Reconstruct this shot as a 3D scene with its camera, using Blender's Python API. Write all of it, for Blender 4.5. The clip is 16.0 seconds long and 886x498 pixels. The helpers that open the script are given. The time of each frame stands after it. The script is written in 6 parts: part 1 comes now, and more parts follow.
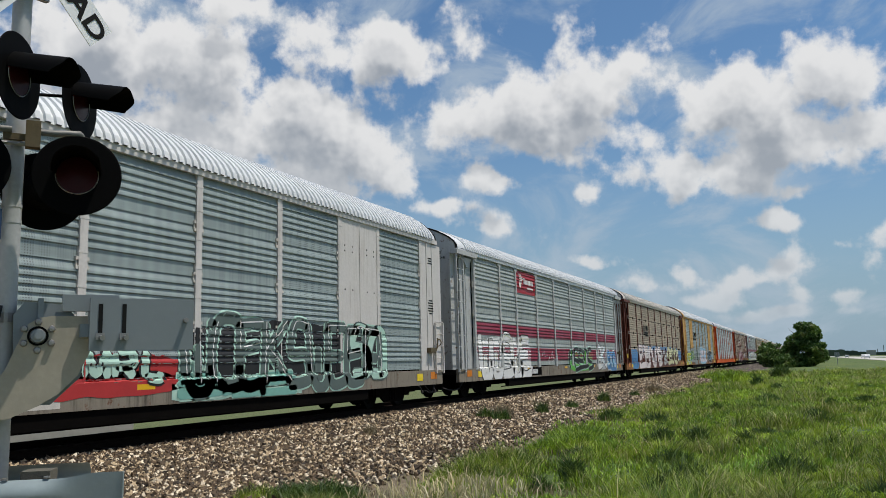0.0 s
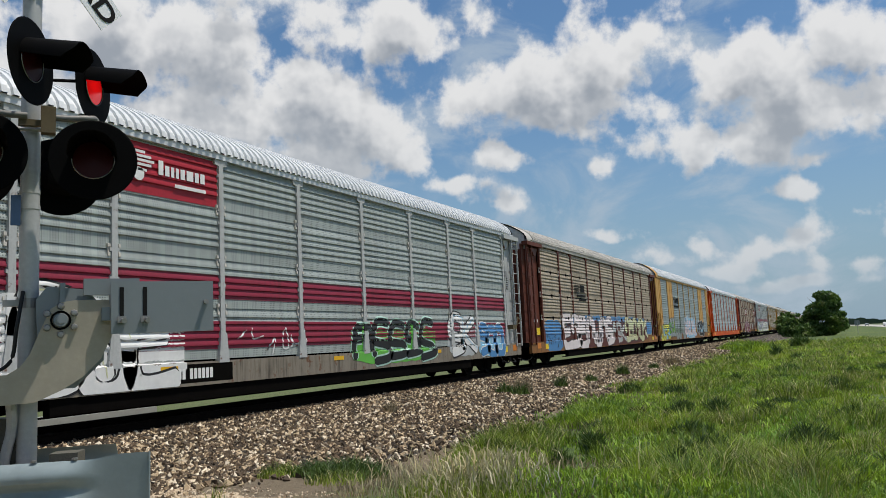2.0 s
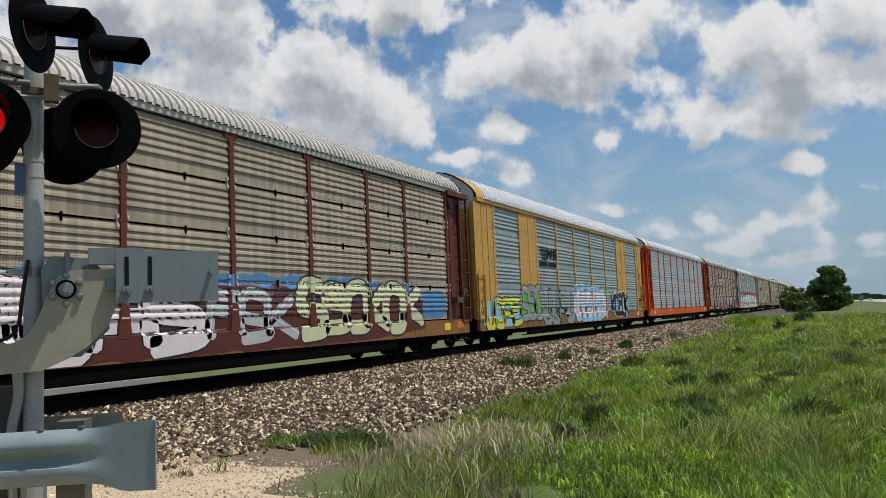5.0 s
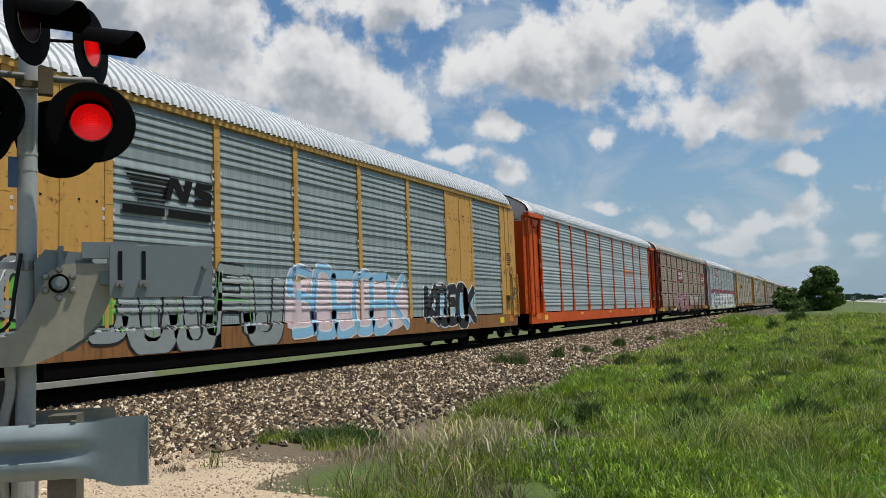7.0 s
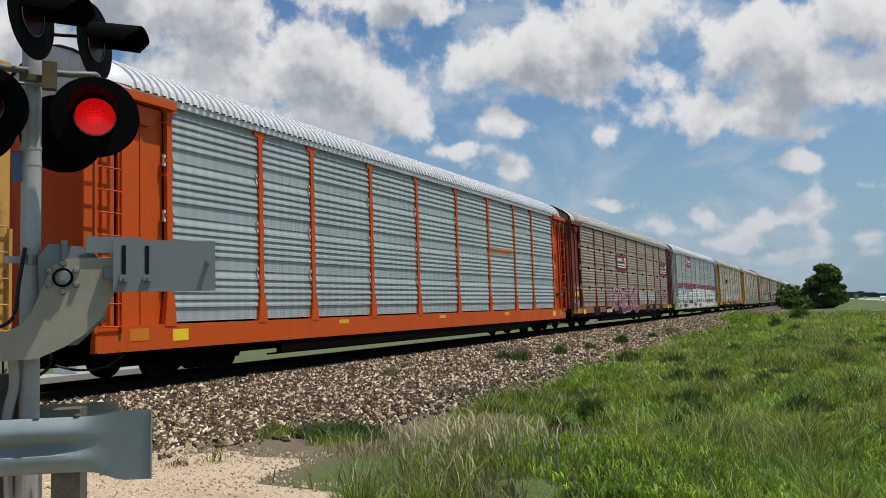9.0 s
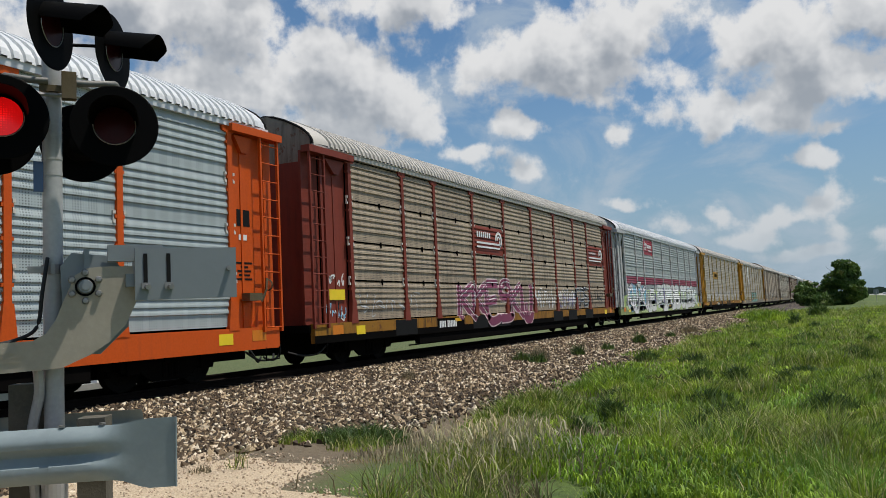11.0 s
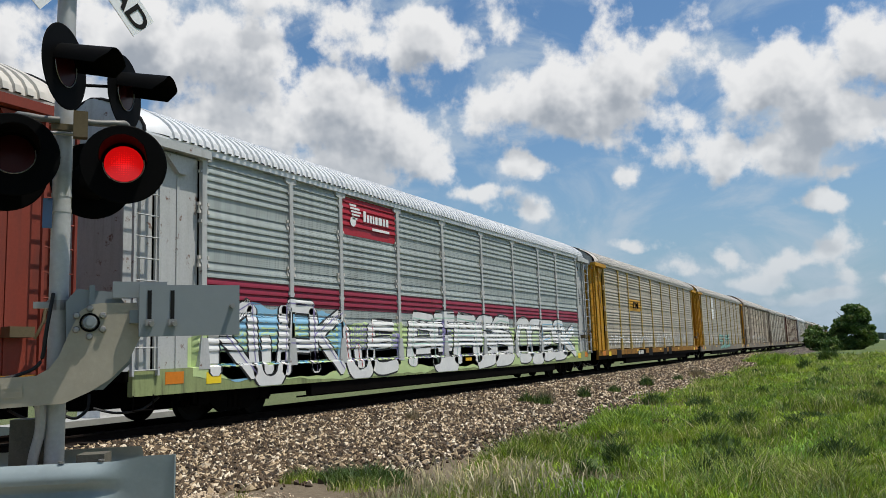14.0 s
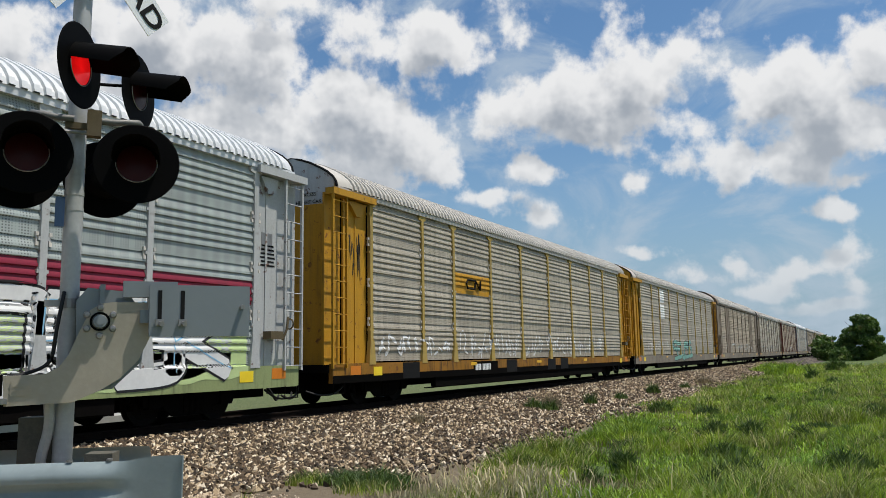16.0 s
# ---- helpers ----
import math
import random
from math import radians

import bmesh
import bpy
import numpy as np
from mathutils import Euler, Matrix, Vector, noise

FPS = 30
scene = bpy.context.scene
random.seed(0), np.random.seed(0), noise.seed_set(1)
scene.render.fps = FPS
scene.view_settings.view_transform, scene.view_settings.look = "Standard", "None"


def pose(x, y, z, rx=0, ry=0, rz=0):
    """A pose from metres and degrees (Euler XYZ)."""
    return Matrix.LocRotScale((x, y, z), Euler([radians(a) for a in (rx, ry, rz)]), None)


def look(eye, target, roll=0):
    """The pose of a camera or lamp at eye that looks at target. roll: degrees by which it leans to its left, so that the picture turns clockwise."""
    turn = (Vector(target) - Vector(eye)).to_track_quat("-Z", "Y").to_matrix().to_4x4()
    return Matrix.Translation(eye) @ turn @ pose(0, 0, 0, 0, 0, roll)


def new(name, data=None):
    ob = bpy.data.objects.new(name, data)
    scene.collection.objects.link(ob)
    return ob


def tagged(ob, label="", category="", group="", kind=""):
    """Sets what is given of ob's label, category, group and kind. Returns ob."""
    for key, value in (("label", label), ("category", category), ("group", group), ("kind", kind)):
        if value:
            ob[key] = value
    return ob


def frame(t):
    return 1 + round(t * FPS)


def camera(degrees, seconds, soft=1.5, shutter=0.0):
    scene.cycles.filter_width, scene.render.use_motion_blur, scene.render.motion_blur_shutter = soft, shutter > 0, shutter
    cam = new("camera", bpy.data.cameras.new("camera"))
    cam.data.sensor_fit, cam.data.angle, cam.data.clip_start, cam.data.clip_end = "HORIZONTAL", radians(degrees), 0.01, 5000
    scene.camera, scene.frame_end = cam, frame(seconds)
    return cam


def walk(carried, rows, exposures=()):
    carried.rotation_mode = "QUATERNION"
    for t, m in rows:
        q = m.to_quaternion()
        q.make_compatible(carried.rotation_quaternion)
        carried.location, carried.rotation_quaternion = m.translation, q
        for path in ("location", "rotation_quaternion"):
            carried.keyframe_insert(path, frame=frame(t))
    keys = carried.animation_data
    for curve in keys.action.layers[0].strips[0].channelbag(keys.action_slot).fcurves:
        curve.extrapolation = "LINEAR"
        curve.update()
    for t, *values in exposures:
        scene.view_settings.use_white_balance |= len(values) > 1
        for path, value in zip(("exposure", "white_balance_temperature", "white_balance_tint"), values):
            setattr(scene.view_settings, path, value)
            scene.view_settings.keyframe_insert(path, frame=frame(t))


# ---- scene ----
cam = camera(58.5, 16.0, soft=0.55)
PATH = [
    (0, (0.039, -0.027, 1.189), (-4.085, 8.965, 2.649), -1.55),
    (0.5, (0.020, -0.025, 1.182), (-4.167, 8.954, 2.540), -1.99),
    (1, (0.019, -0.029, 1.174), (-4.302, 8.914, 2.335), -2.35),
    (1.5, (0.023, -0.026, 1.183), (-4.294, 8.916, 2.365), -2.57),
    (2, (0.021, -0.018, 1.178), (-4.302, 8.921, 2.366), -2.80),
    (2.5, (0.020, -0.007, 1.178), (-4.295, 8.937, 2.353), -2.81),
    (3, (0.018, -0.006, 1.173), (-4.337, 8.929, 2.272), -2.78),
    (3.5, (0.006, -0.007, 1.171), (-4.400, 8.911, 2.202), -2.67),
    (4, (0.006, -0.005, 1.169), (-4.447, 8.900, 2.102), -2.72),
    (6.5, (-0.004, 0.003, 1.168), (-4.310, 8.993, 1.976), -1.89),
    (7, (0.000, 0.000, 1.170), (-4.338, 8.974, 1.981), -2.00),
    (7.5, (0.001, -0.001, 1.167), (-4.359, 8.963, 1.964), -2.31),
    (8, (0.003, 0.001, 1.168), (-4.346, 8.972, 1.951), -2.04),
    (8.5, (0.001, -0.002, 1.165), (-4.369, 8.960, 1.934), -1.78),
    (11, (-0.049, 0.003, 1.166), (-4.579, 8.881, 1.976), -2.75),
    (11.5, (-0.101, -0.022, 1.170), (-5.962, 8.013, 2.208), -3.31),
    (12, (-0.102, -0.026, 1.165), (-6.315, 7.734, 2.254), -3.64),
    (12.5, (-0.056, -0.014, 1.176), (-5.495, 8.295, 2.349), -4.14),
    (13, (-0.021, -0.012, 1.178), (-4.825, 8.654, 2.529), -3.89),
    (13.5, (-0.017, -0.007, 1.183), (-4.556, 8.803, 2.519), -3.63),
    (14, (-0.001, -0.014, 1.172), (-4.575, 8.783, 2.475), -1.98),
    (14.5, (-0.005, -0.006, 1.172), (-4.600, 8.779, 2.477), -0.82),
    (15, (-0.006, -0.009, 1.171), (-4.633, 8.761, 2.467), -0.76),
    (15.5, (-0.012, -0.011, 1.168), (-4.665, 8.744, 2.473), -1.04),
    (16, (-0.032, -0.009, 1.180), (-4.685, 8.739, 2.531), -1.01),
]
walk(cam, [(t, look(eye, target, roll)) for t, eye, target, roll in PATH],
     [(0.0, -0.14), (8.5, -0.14), (10.8, -0.16), (11.6, -0.22), (12.4, -0.02), (16.0, -0.02)])

# ---------------------------------------------------------------- sky and sun
SUN_DIR = Vector((0.33, 0.13, 0.94)).normalized()
world = bpy.data.worlds.new("world")
scene.world = world
world.use_nodes = True


def link(nt, a, b):
    nt.links.new(a, b)


def math_node(nt, op, a, b=None, c=None):
    n = nt.nodes.new("ShaderNodeMath")
    n.operation = op
    for i, v in enumerate((a, b, c)):
        if v is None:
            continue
        if isinstance(v, (int, float)):
            n.inputs[i].default_value = v
        else:
            link(nt, v, n.inputs[i])
    return n.outputs[0]


def map_range(nt, v, a, b, c=0.0, d=1.0, smooth=True):
    n = nt.nodes.new("ShaderNodeMapRange")
    n.interpolation_type = "SMOOTHSTEP" if smooth else "LINEAR"
    link(nt, v, n.inputs[0])
    for i, x in enumerate((a, b, c, d)):
        n.inputs[i + 1].default_value = x
    return n.outputs[0]


def mix_color(nt, fac, a, b, mode="MIX"):
    n = nt.nodes.new("ShaderNodeMix")
    n.data_type, n.blend_type = "RGBA", mode
    for sock, v in ((n.inputs[0], fac), (n.inputs[6], a), (n.inputs[7], b)):
        if isinstance(v, (int, float)):
            sock.default_value = v
        elif isinstance(v, tuple):
            sock.default_value = (*v[:3], 1)
        else:
            link(nt, v, sock)
    return n.outputs[2]


def noise_tex(nt, vec, scale, detail=5.0, rough=0.55, dims="3D", distortion=0.0):
    n = nt.nodes.new("ShaderNodeTexNoise")
    n.noise_dimensions = dims
    n.inputs["Scale"].default_value = scale
    n.inputs["Detail"].default_value = detail
    n.inputs["Roughness"].default_value = rough
    n.inputs["Distortion"].default_value = distortion
    if vec is not None:
        link(nt, vec, n.inputs["Vector"])
    return n.outputs[0]


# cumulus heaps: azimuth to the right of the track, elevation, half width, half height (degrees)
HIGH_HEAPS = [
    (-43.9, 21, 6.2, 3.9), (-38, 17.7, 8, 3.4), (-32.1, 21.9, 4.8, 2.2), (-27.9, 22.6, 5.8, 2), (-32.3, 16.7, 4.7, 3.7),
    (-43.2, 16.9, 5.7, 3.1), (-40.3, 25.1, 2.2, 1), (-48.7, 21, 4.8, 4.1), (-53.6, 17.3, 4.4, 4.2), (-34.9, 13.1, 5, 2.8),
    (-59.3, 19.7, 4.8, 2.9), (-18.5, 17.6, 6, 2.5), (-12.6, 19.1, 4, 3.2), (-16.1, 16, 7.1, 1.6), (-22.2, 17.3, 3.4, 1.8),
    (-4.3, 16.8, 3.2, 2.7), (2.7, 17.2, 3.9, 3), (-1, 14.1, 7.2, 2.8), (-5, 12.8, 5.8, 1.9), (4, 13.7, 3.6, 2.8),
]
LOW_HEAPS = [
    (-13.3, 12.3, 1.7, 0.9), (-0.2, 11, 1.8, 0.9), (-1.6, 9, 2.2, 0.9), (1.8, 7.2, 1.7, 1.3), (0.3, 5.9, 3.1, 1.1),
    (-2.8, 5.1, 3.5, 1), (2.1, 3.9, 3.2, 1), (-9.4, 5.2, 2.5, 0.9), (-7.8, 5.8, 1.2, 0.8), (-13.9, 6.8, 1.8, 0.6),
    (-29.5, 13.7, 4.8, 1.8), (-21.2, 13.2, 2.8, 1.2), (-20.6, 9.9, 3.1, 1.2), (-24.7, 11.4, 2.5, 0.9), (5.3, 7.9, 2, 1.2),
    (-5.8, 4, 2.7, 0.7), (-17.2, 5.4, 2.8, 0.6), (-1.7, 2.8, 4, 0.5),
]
more = random.Random(12)
AROUND = [(24 + 37 * (i % 7) + more.uniform(-8, 8), 10 + 14 * (i // 7) + more.uniform(-3, 3), more.uniform(9, 15), more.uniform(3.5, 5.5)) for i in range(14)]
AROUND = [(a if a < 180 else a - 360, e, w, h) for a, e, w, h in AROUND] + [(-20, 36, 12, 4), (-66, 34, 14, 5), (-72, 16, 8, 5)]
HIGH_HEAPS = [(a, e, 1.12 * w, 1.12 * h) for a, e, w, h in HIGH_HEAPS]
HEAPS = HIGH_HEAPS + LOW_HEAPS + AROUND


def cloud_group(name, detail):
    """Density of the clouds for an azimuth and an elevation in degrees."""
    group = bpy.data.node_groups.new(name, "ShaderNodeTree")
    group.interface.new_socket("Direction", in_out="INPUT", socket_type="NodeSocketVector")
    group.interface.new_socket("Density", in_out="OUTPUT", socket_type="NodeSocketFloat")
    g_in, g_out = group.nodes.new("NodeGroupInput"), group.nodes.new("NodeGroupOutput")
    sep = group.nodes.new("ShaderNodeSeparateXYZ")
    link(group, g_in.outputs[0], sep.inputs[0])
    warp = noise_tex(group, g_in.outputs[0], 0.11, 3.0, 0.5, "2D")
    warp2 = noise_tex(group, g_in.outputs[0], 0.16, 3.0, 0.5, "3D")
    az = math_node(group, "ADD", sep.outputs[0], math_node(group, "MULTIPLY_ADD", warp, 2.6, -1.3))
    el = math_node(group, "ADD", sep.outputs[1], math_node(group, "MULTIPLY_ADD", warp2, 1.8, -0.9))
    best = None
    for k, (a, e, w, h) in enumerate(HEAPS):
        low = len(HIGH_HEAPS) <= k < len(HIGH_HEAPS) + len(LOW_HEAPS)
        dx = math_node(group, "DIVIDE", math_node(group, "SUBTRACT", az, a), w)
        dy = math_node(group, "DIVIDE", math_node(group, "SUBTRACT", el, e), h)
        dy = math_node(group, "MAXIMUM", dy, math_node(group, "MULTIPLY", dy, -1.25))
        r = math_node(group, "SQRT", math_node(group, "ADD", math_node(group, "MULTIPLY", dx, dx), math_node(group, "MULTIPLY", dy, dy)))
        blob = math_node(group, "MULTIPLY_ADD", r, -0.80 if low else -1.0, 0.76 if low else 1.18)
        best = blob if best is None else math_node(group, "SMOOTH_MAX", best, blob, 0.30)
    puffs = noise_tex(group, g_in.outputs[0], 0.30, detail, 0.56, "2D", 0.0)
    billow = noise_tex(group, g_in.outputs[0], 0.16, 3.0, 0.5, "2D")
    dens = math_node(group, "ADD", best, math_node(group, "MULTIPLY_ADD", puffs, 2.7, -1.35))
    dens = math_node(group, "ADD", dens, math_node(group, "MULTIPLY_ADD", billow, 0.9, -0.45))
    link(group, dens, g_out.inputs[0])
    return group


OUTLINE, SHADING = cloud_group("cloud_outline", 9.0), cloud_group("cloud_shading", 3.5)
nt = world.node_tree
back = nt.nodes["Background"]
sky = nt.nodes.new("ShaderNodeTexSky")
sky.sky_type, sky.sun_disc = "NISHITA", False
sky.sun_elevation = math.asin(SUN_DIR.z)
sky.sun_rotation = math.atan2(SUN_DIR.x, SUN_DIR.y)
sky.air_density, sky.dust_density, sky.ozone_density = 1.2, 0.6, 2.5
coord = nt.nodes.new("ShaderNodeTexCoord")
sep = nt.nodes.new("ShaderNodeSeparateXYZ")
link(nt, coord.outputs["Generated"], sep.inputs[0])
az = math_node(nt, "MULTIPLY", math_node(nt, "ARCTAN2", sep.outputs[0], sep.outputs[1]), 57.2958)
el = math_node(nt, "MULTIPLY", math_node(nt, "ARCSINE", sep.outputs[2]), 57.2958)


def cloud_at(tree_, lift, shift=0.0):
    comb = nt.nodes.new("ShaderNodeCombineXYZ")
    link(nt, math_node(nt, "ADD", az, shift), comb.inputs[0])
    link(nt, math_node(nt, "ADD", el, lift), comb.inputs[1])
    g = nt.nodes.new("ShaderNodeGroup")
    g.node_tree = tree_
    link(nt, comb.outputs[0], g.inputs[0])
    return g.outputs[0]


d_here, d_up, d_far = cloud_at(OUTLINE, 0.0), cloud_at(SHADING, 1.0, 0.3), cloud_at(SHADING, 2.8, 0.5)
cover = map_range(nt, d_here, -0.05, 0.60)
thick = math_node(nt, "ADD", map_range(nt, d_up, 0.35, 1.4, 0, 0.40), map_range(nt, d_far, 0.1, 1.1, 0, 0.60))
lit = mix_color(nt, thick, (0.86, 0.86, 0.86), (0.36, 0.395, 0.445))
haze = map_range(nt, el, -1.0, 26.0, 1.0, 0.0)
haze = math_node(nt, "POWER", haze, 2.2)
sky_scaled = mix_color(nt, 1.0, sky.outputs[0], (0.070, 0.090, 0.104), "MULTIPLY")
sky_hazed = mix_color(nt, math_node(nt, "MULTIPLY", haze, 0.85), sky_scaled, (0.295, 0.42, 0.545))
cloud_hazed = mix_color(nt, math_node(nt, "MULTIPLY", haze, 0.6), lit, (0.42, 0.50, 0.57))
cover = math_node(nt, "MULTIPLY", cover, map_range(nt, el, 0.5, 5.0, 0.25, 0.97))
veil_at = nt.nodes.new("ShaderNodeCombineXYZ")
link(nt, az, veil_at.inputs[0])
link(nt, math_node(nt, "MULTIPLY", el, 1.8), veil_at.inputs[1])
veil = noise_tex(nt, veil_at.outputs[0], 0.10, 7.0, 0.6, "2D", 0.4)
veil = map_range(nt, veil, 0.42, 0.70, 0.0, 0.7)
sky_hazed = mix_color(nt, veil, sky_hazed, (0.46, 0.55, 0.645))
final = mix_color(nt, cover, sky_hazed, cloud_hazed)
link(nt, final, back.inputs[0])
back.inputs[1].default_value = 1.0

sun = new("sun", bpy.data.lights.new("sun", "SUN"))
sun.data.energy, sun.data.angle, sun.data.color = 4.6, radians(0.55), (1.0, 0.945, 0.86)
sun.matrix_world = look(tuple(SUN_DIR * 50), (0, 0, 0))
scene.view_settings.exposure = 0.0


# ---------------------------------------------------------------- materials
def material(name):
    m = bpy.data.materials.new(name)
    m.use_nodes = True
    t = m.node_tree
    return m, t, t.nodes["Principled BSDF"]


def bump(t, b, height, strength=0.3, distance=0.02):
    n = t.nodes.new("ShaderNodeBump")
    n.inputs["Strength"].default_value, n.inputs["Distance"].default_value = strength, distance
    link(t, height, n.inputs["Height"])
    link(t, n.outputs[0], b.inputs["Normal"])


def obj_coord(t, stretch=(1, 1, 1), socket="Object"):
    c = t.nodes.new("ShaderNodeTexCoord")
    m = t.nodes.new("ShaderNodeMapping")
    m.inputs["Scale"].default_value = stretch
    link(t, c.outputs[socket], m.inputs["Vector"])
    return m.outputs[0]


def paint(name, col, rough=0.55, metal=0.0, dirt=(0.09, 0.06, 0.045), amount=0.35, rust=0.0, streak=True):
    """Weathered paint: streaks of grime that run down, blotches, specks of rust."""
    m, t, b = material(name)
    co = obj_coord(t)
    runs = noise_tex(t, obj_coord(t, (5, 5, 0.5)) if streak else co, 1.6, 5, 0.6)
    blot = noise_tex(t, co, 0.9, 5, 0.6)
    fine = noise_tex(t, co, 22, 4, 0.6)
    grime = math_node(t, "MULTIPLY", map_range(t, runs, 0.42, 0.75), map_range(t, blot, 0.3, 0.7))
    c = mix_color(t, math_node(t, "MULTIPLY", grime, amount * 1.6), col, dirt)
    c = mix_color(t, map_range(t, fine, 0.3, 0.8, 0.0, 0.28), c, tuple(0.55 * x for x in col))
    if rust:
        spots = map_range(t, noise_tex(t, co, 4.5, 6, 0.65), 0.60 - 0.1 * rust, 0.68)
        c = mix_color(t, math_node(t, "MULTIPLY", spots, 0.85), c, (0.13, 0.05, 0.022))
    link(t, c, b.inputs["Base Color"])
    link(t, map_range(t, blot, 0.2, 0.8, rough - 0.12, rough + 0.15), b.inputs["Roughness"])
    b.inputs["Metallic"].default_value = metal
    b.inputs["Specular IOR Level"].default_value = 0.25
    bump(t, b, fine, 0.12, 0.01)
    return m


def screen(name, col, grime_col, amount, metal=0.15, rough=0.55, hole_share=0.7):
    """Pressed steel side screen, with rows of small round holes and long weather streaks."""
    m, t, b = material(name)
    co = obj_coord(t)
    s = t.nodes.new("ShaderNodeSeparateXYZ")
    link(t, co, s.inputs[0])
    y, z = s.outputs[1], s.outputs[2]
    gy = math_node(t, "SINE", math_node(t, "MULTIPLY", y, 2 * math.pi / 0.052))
    gz = math_node(t, "SINE", math_node(t, "MULTIPLY", z, 2 * math.pi / 0.045))
    hole = math_node(t, "MULTIPLY", map_range(t, gy, -0.2, 0.35), map_range(t, gz, -0.2, 0.35))
    zones = math_node(t, "SINE", math_node(t, "MULTIPLY", y, 2 * math.pi / 0.31))
    hole = math_node(t, "MULTIPLY", hole, map_range(t, zones, -0.6, -0.3, 0.25, 1.0))
    info = t.nodes.new("ShaderNodeObjectInfo")
    runs = noise_tex(t, obj_coord(t, (3, 4, 0.35)), 1.3, 6, 0.62)
    along = noise_tex(t, obj_coord(t, (1, 0.25, 6)), 1.4, 4, 0.6)
    blot = noise_tex(t, co, 0.55, 4, 0.6)
    c = mix_color(t, math_node(t, "MULTIPLY", map_range(t, runs, 0.35, 0.75), amount), col, grime_col)
    c = mix_color(t, math_node(t, "MULTIPLY", map_range(t, along, 0.4, 0.75), amount * 0.8), c, tuple(0.7 * x for x in grime_col))
    c = mix_color(t, map_range(t, blot, 0.3, 0.75, 0.0, 0.35), c, tuple(min(1, 1.25 * x) for x in col))
    c = mix_color(t, math_node(t, "MULTIPLY", info.outputs["Random"], 0.22), c, tuple(0.62 * x for x in col))
    c = mix_color(t, math_node(t, "MULTIPLY", hole, hole_share), c, (0.012, 0.012, 0.012))
    link(t, c, b.inputs["Base Color"])
    b.inputs["Metallic"].default_value, b.inputs["Roughness"].default_value = metal, rough
    bump(t, b, blot, 0.1, 0.03)
    return m


def plain(name, col, rough=0.6, metal=0.0, scale=8.0, var=0.3, rel=0.1, coat=0.0, spec=0.4):
    m, t, b = material(name)
    co = obj_coord(t)
    n1, n2 = noise_tex(t, co, scale, 5, 0.6), noise_tex(t, co, scale * 7, 3, 0.6)
    c = mix_color(t, map_range(t, n1, 0.3, 0.75, 0, var), col, tuple(0.5 * x for x in col))
    c = mix_color(t, map_range(t, n2, 0.4, 0.8, 0, var * 0.6), c, tuple(min(1.0, 1.35 * x) for x in col))
    link(t, c, b.inputs["Base Color"])
    b.inputs["Roughness"].default_value, b.inputs["Metallic"].default_value = rough, metal
    b.inputs["Coat Weight"].default_value = coat
    b.inputs["Specular IOR Level"].default_value = spec
    bump(t, b, n2, rel, 0.01)
    return m


def glow(name, col, strength):
    """Red lens over a grid of light-emitting diodes."""
    m, t, b = material(name)
    co = obj_coord(t)
    v = t.nodes.new("ShaderNodeTexVoronoi")
    v.inputs["Scale"].default_value, v.inputs["Randomness"].default_value = 62, 0.15
    link(t, co, v.inputs["Vector"])
    spot = map_range(t, v.outputs["Distance"], 0.15, 0.5, 1.7, 0.5)
    b.inputs["Base Color"].default_value = (*col, 1)
    b.inputs["Emission Color"].default_value = (1.0, 0.006, 0.007, 1)
    link(t, math_node(t, "MULTIPLY", spot, strength), b.inputs["Emission Strength"])
    b.inputs["Roughness"].default_value = 0.25
    return m


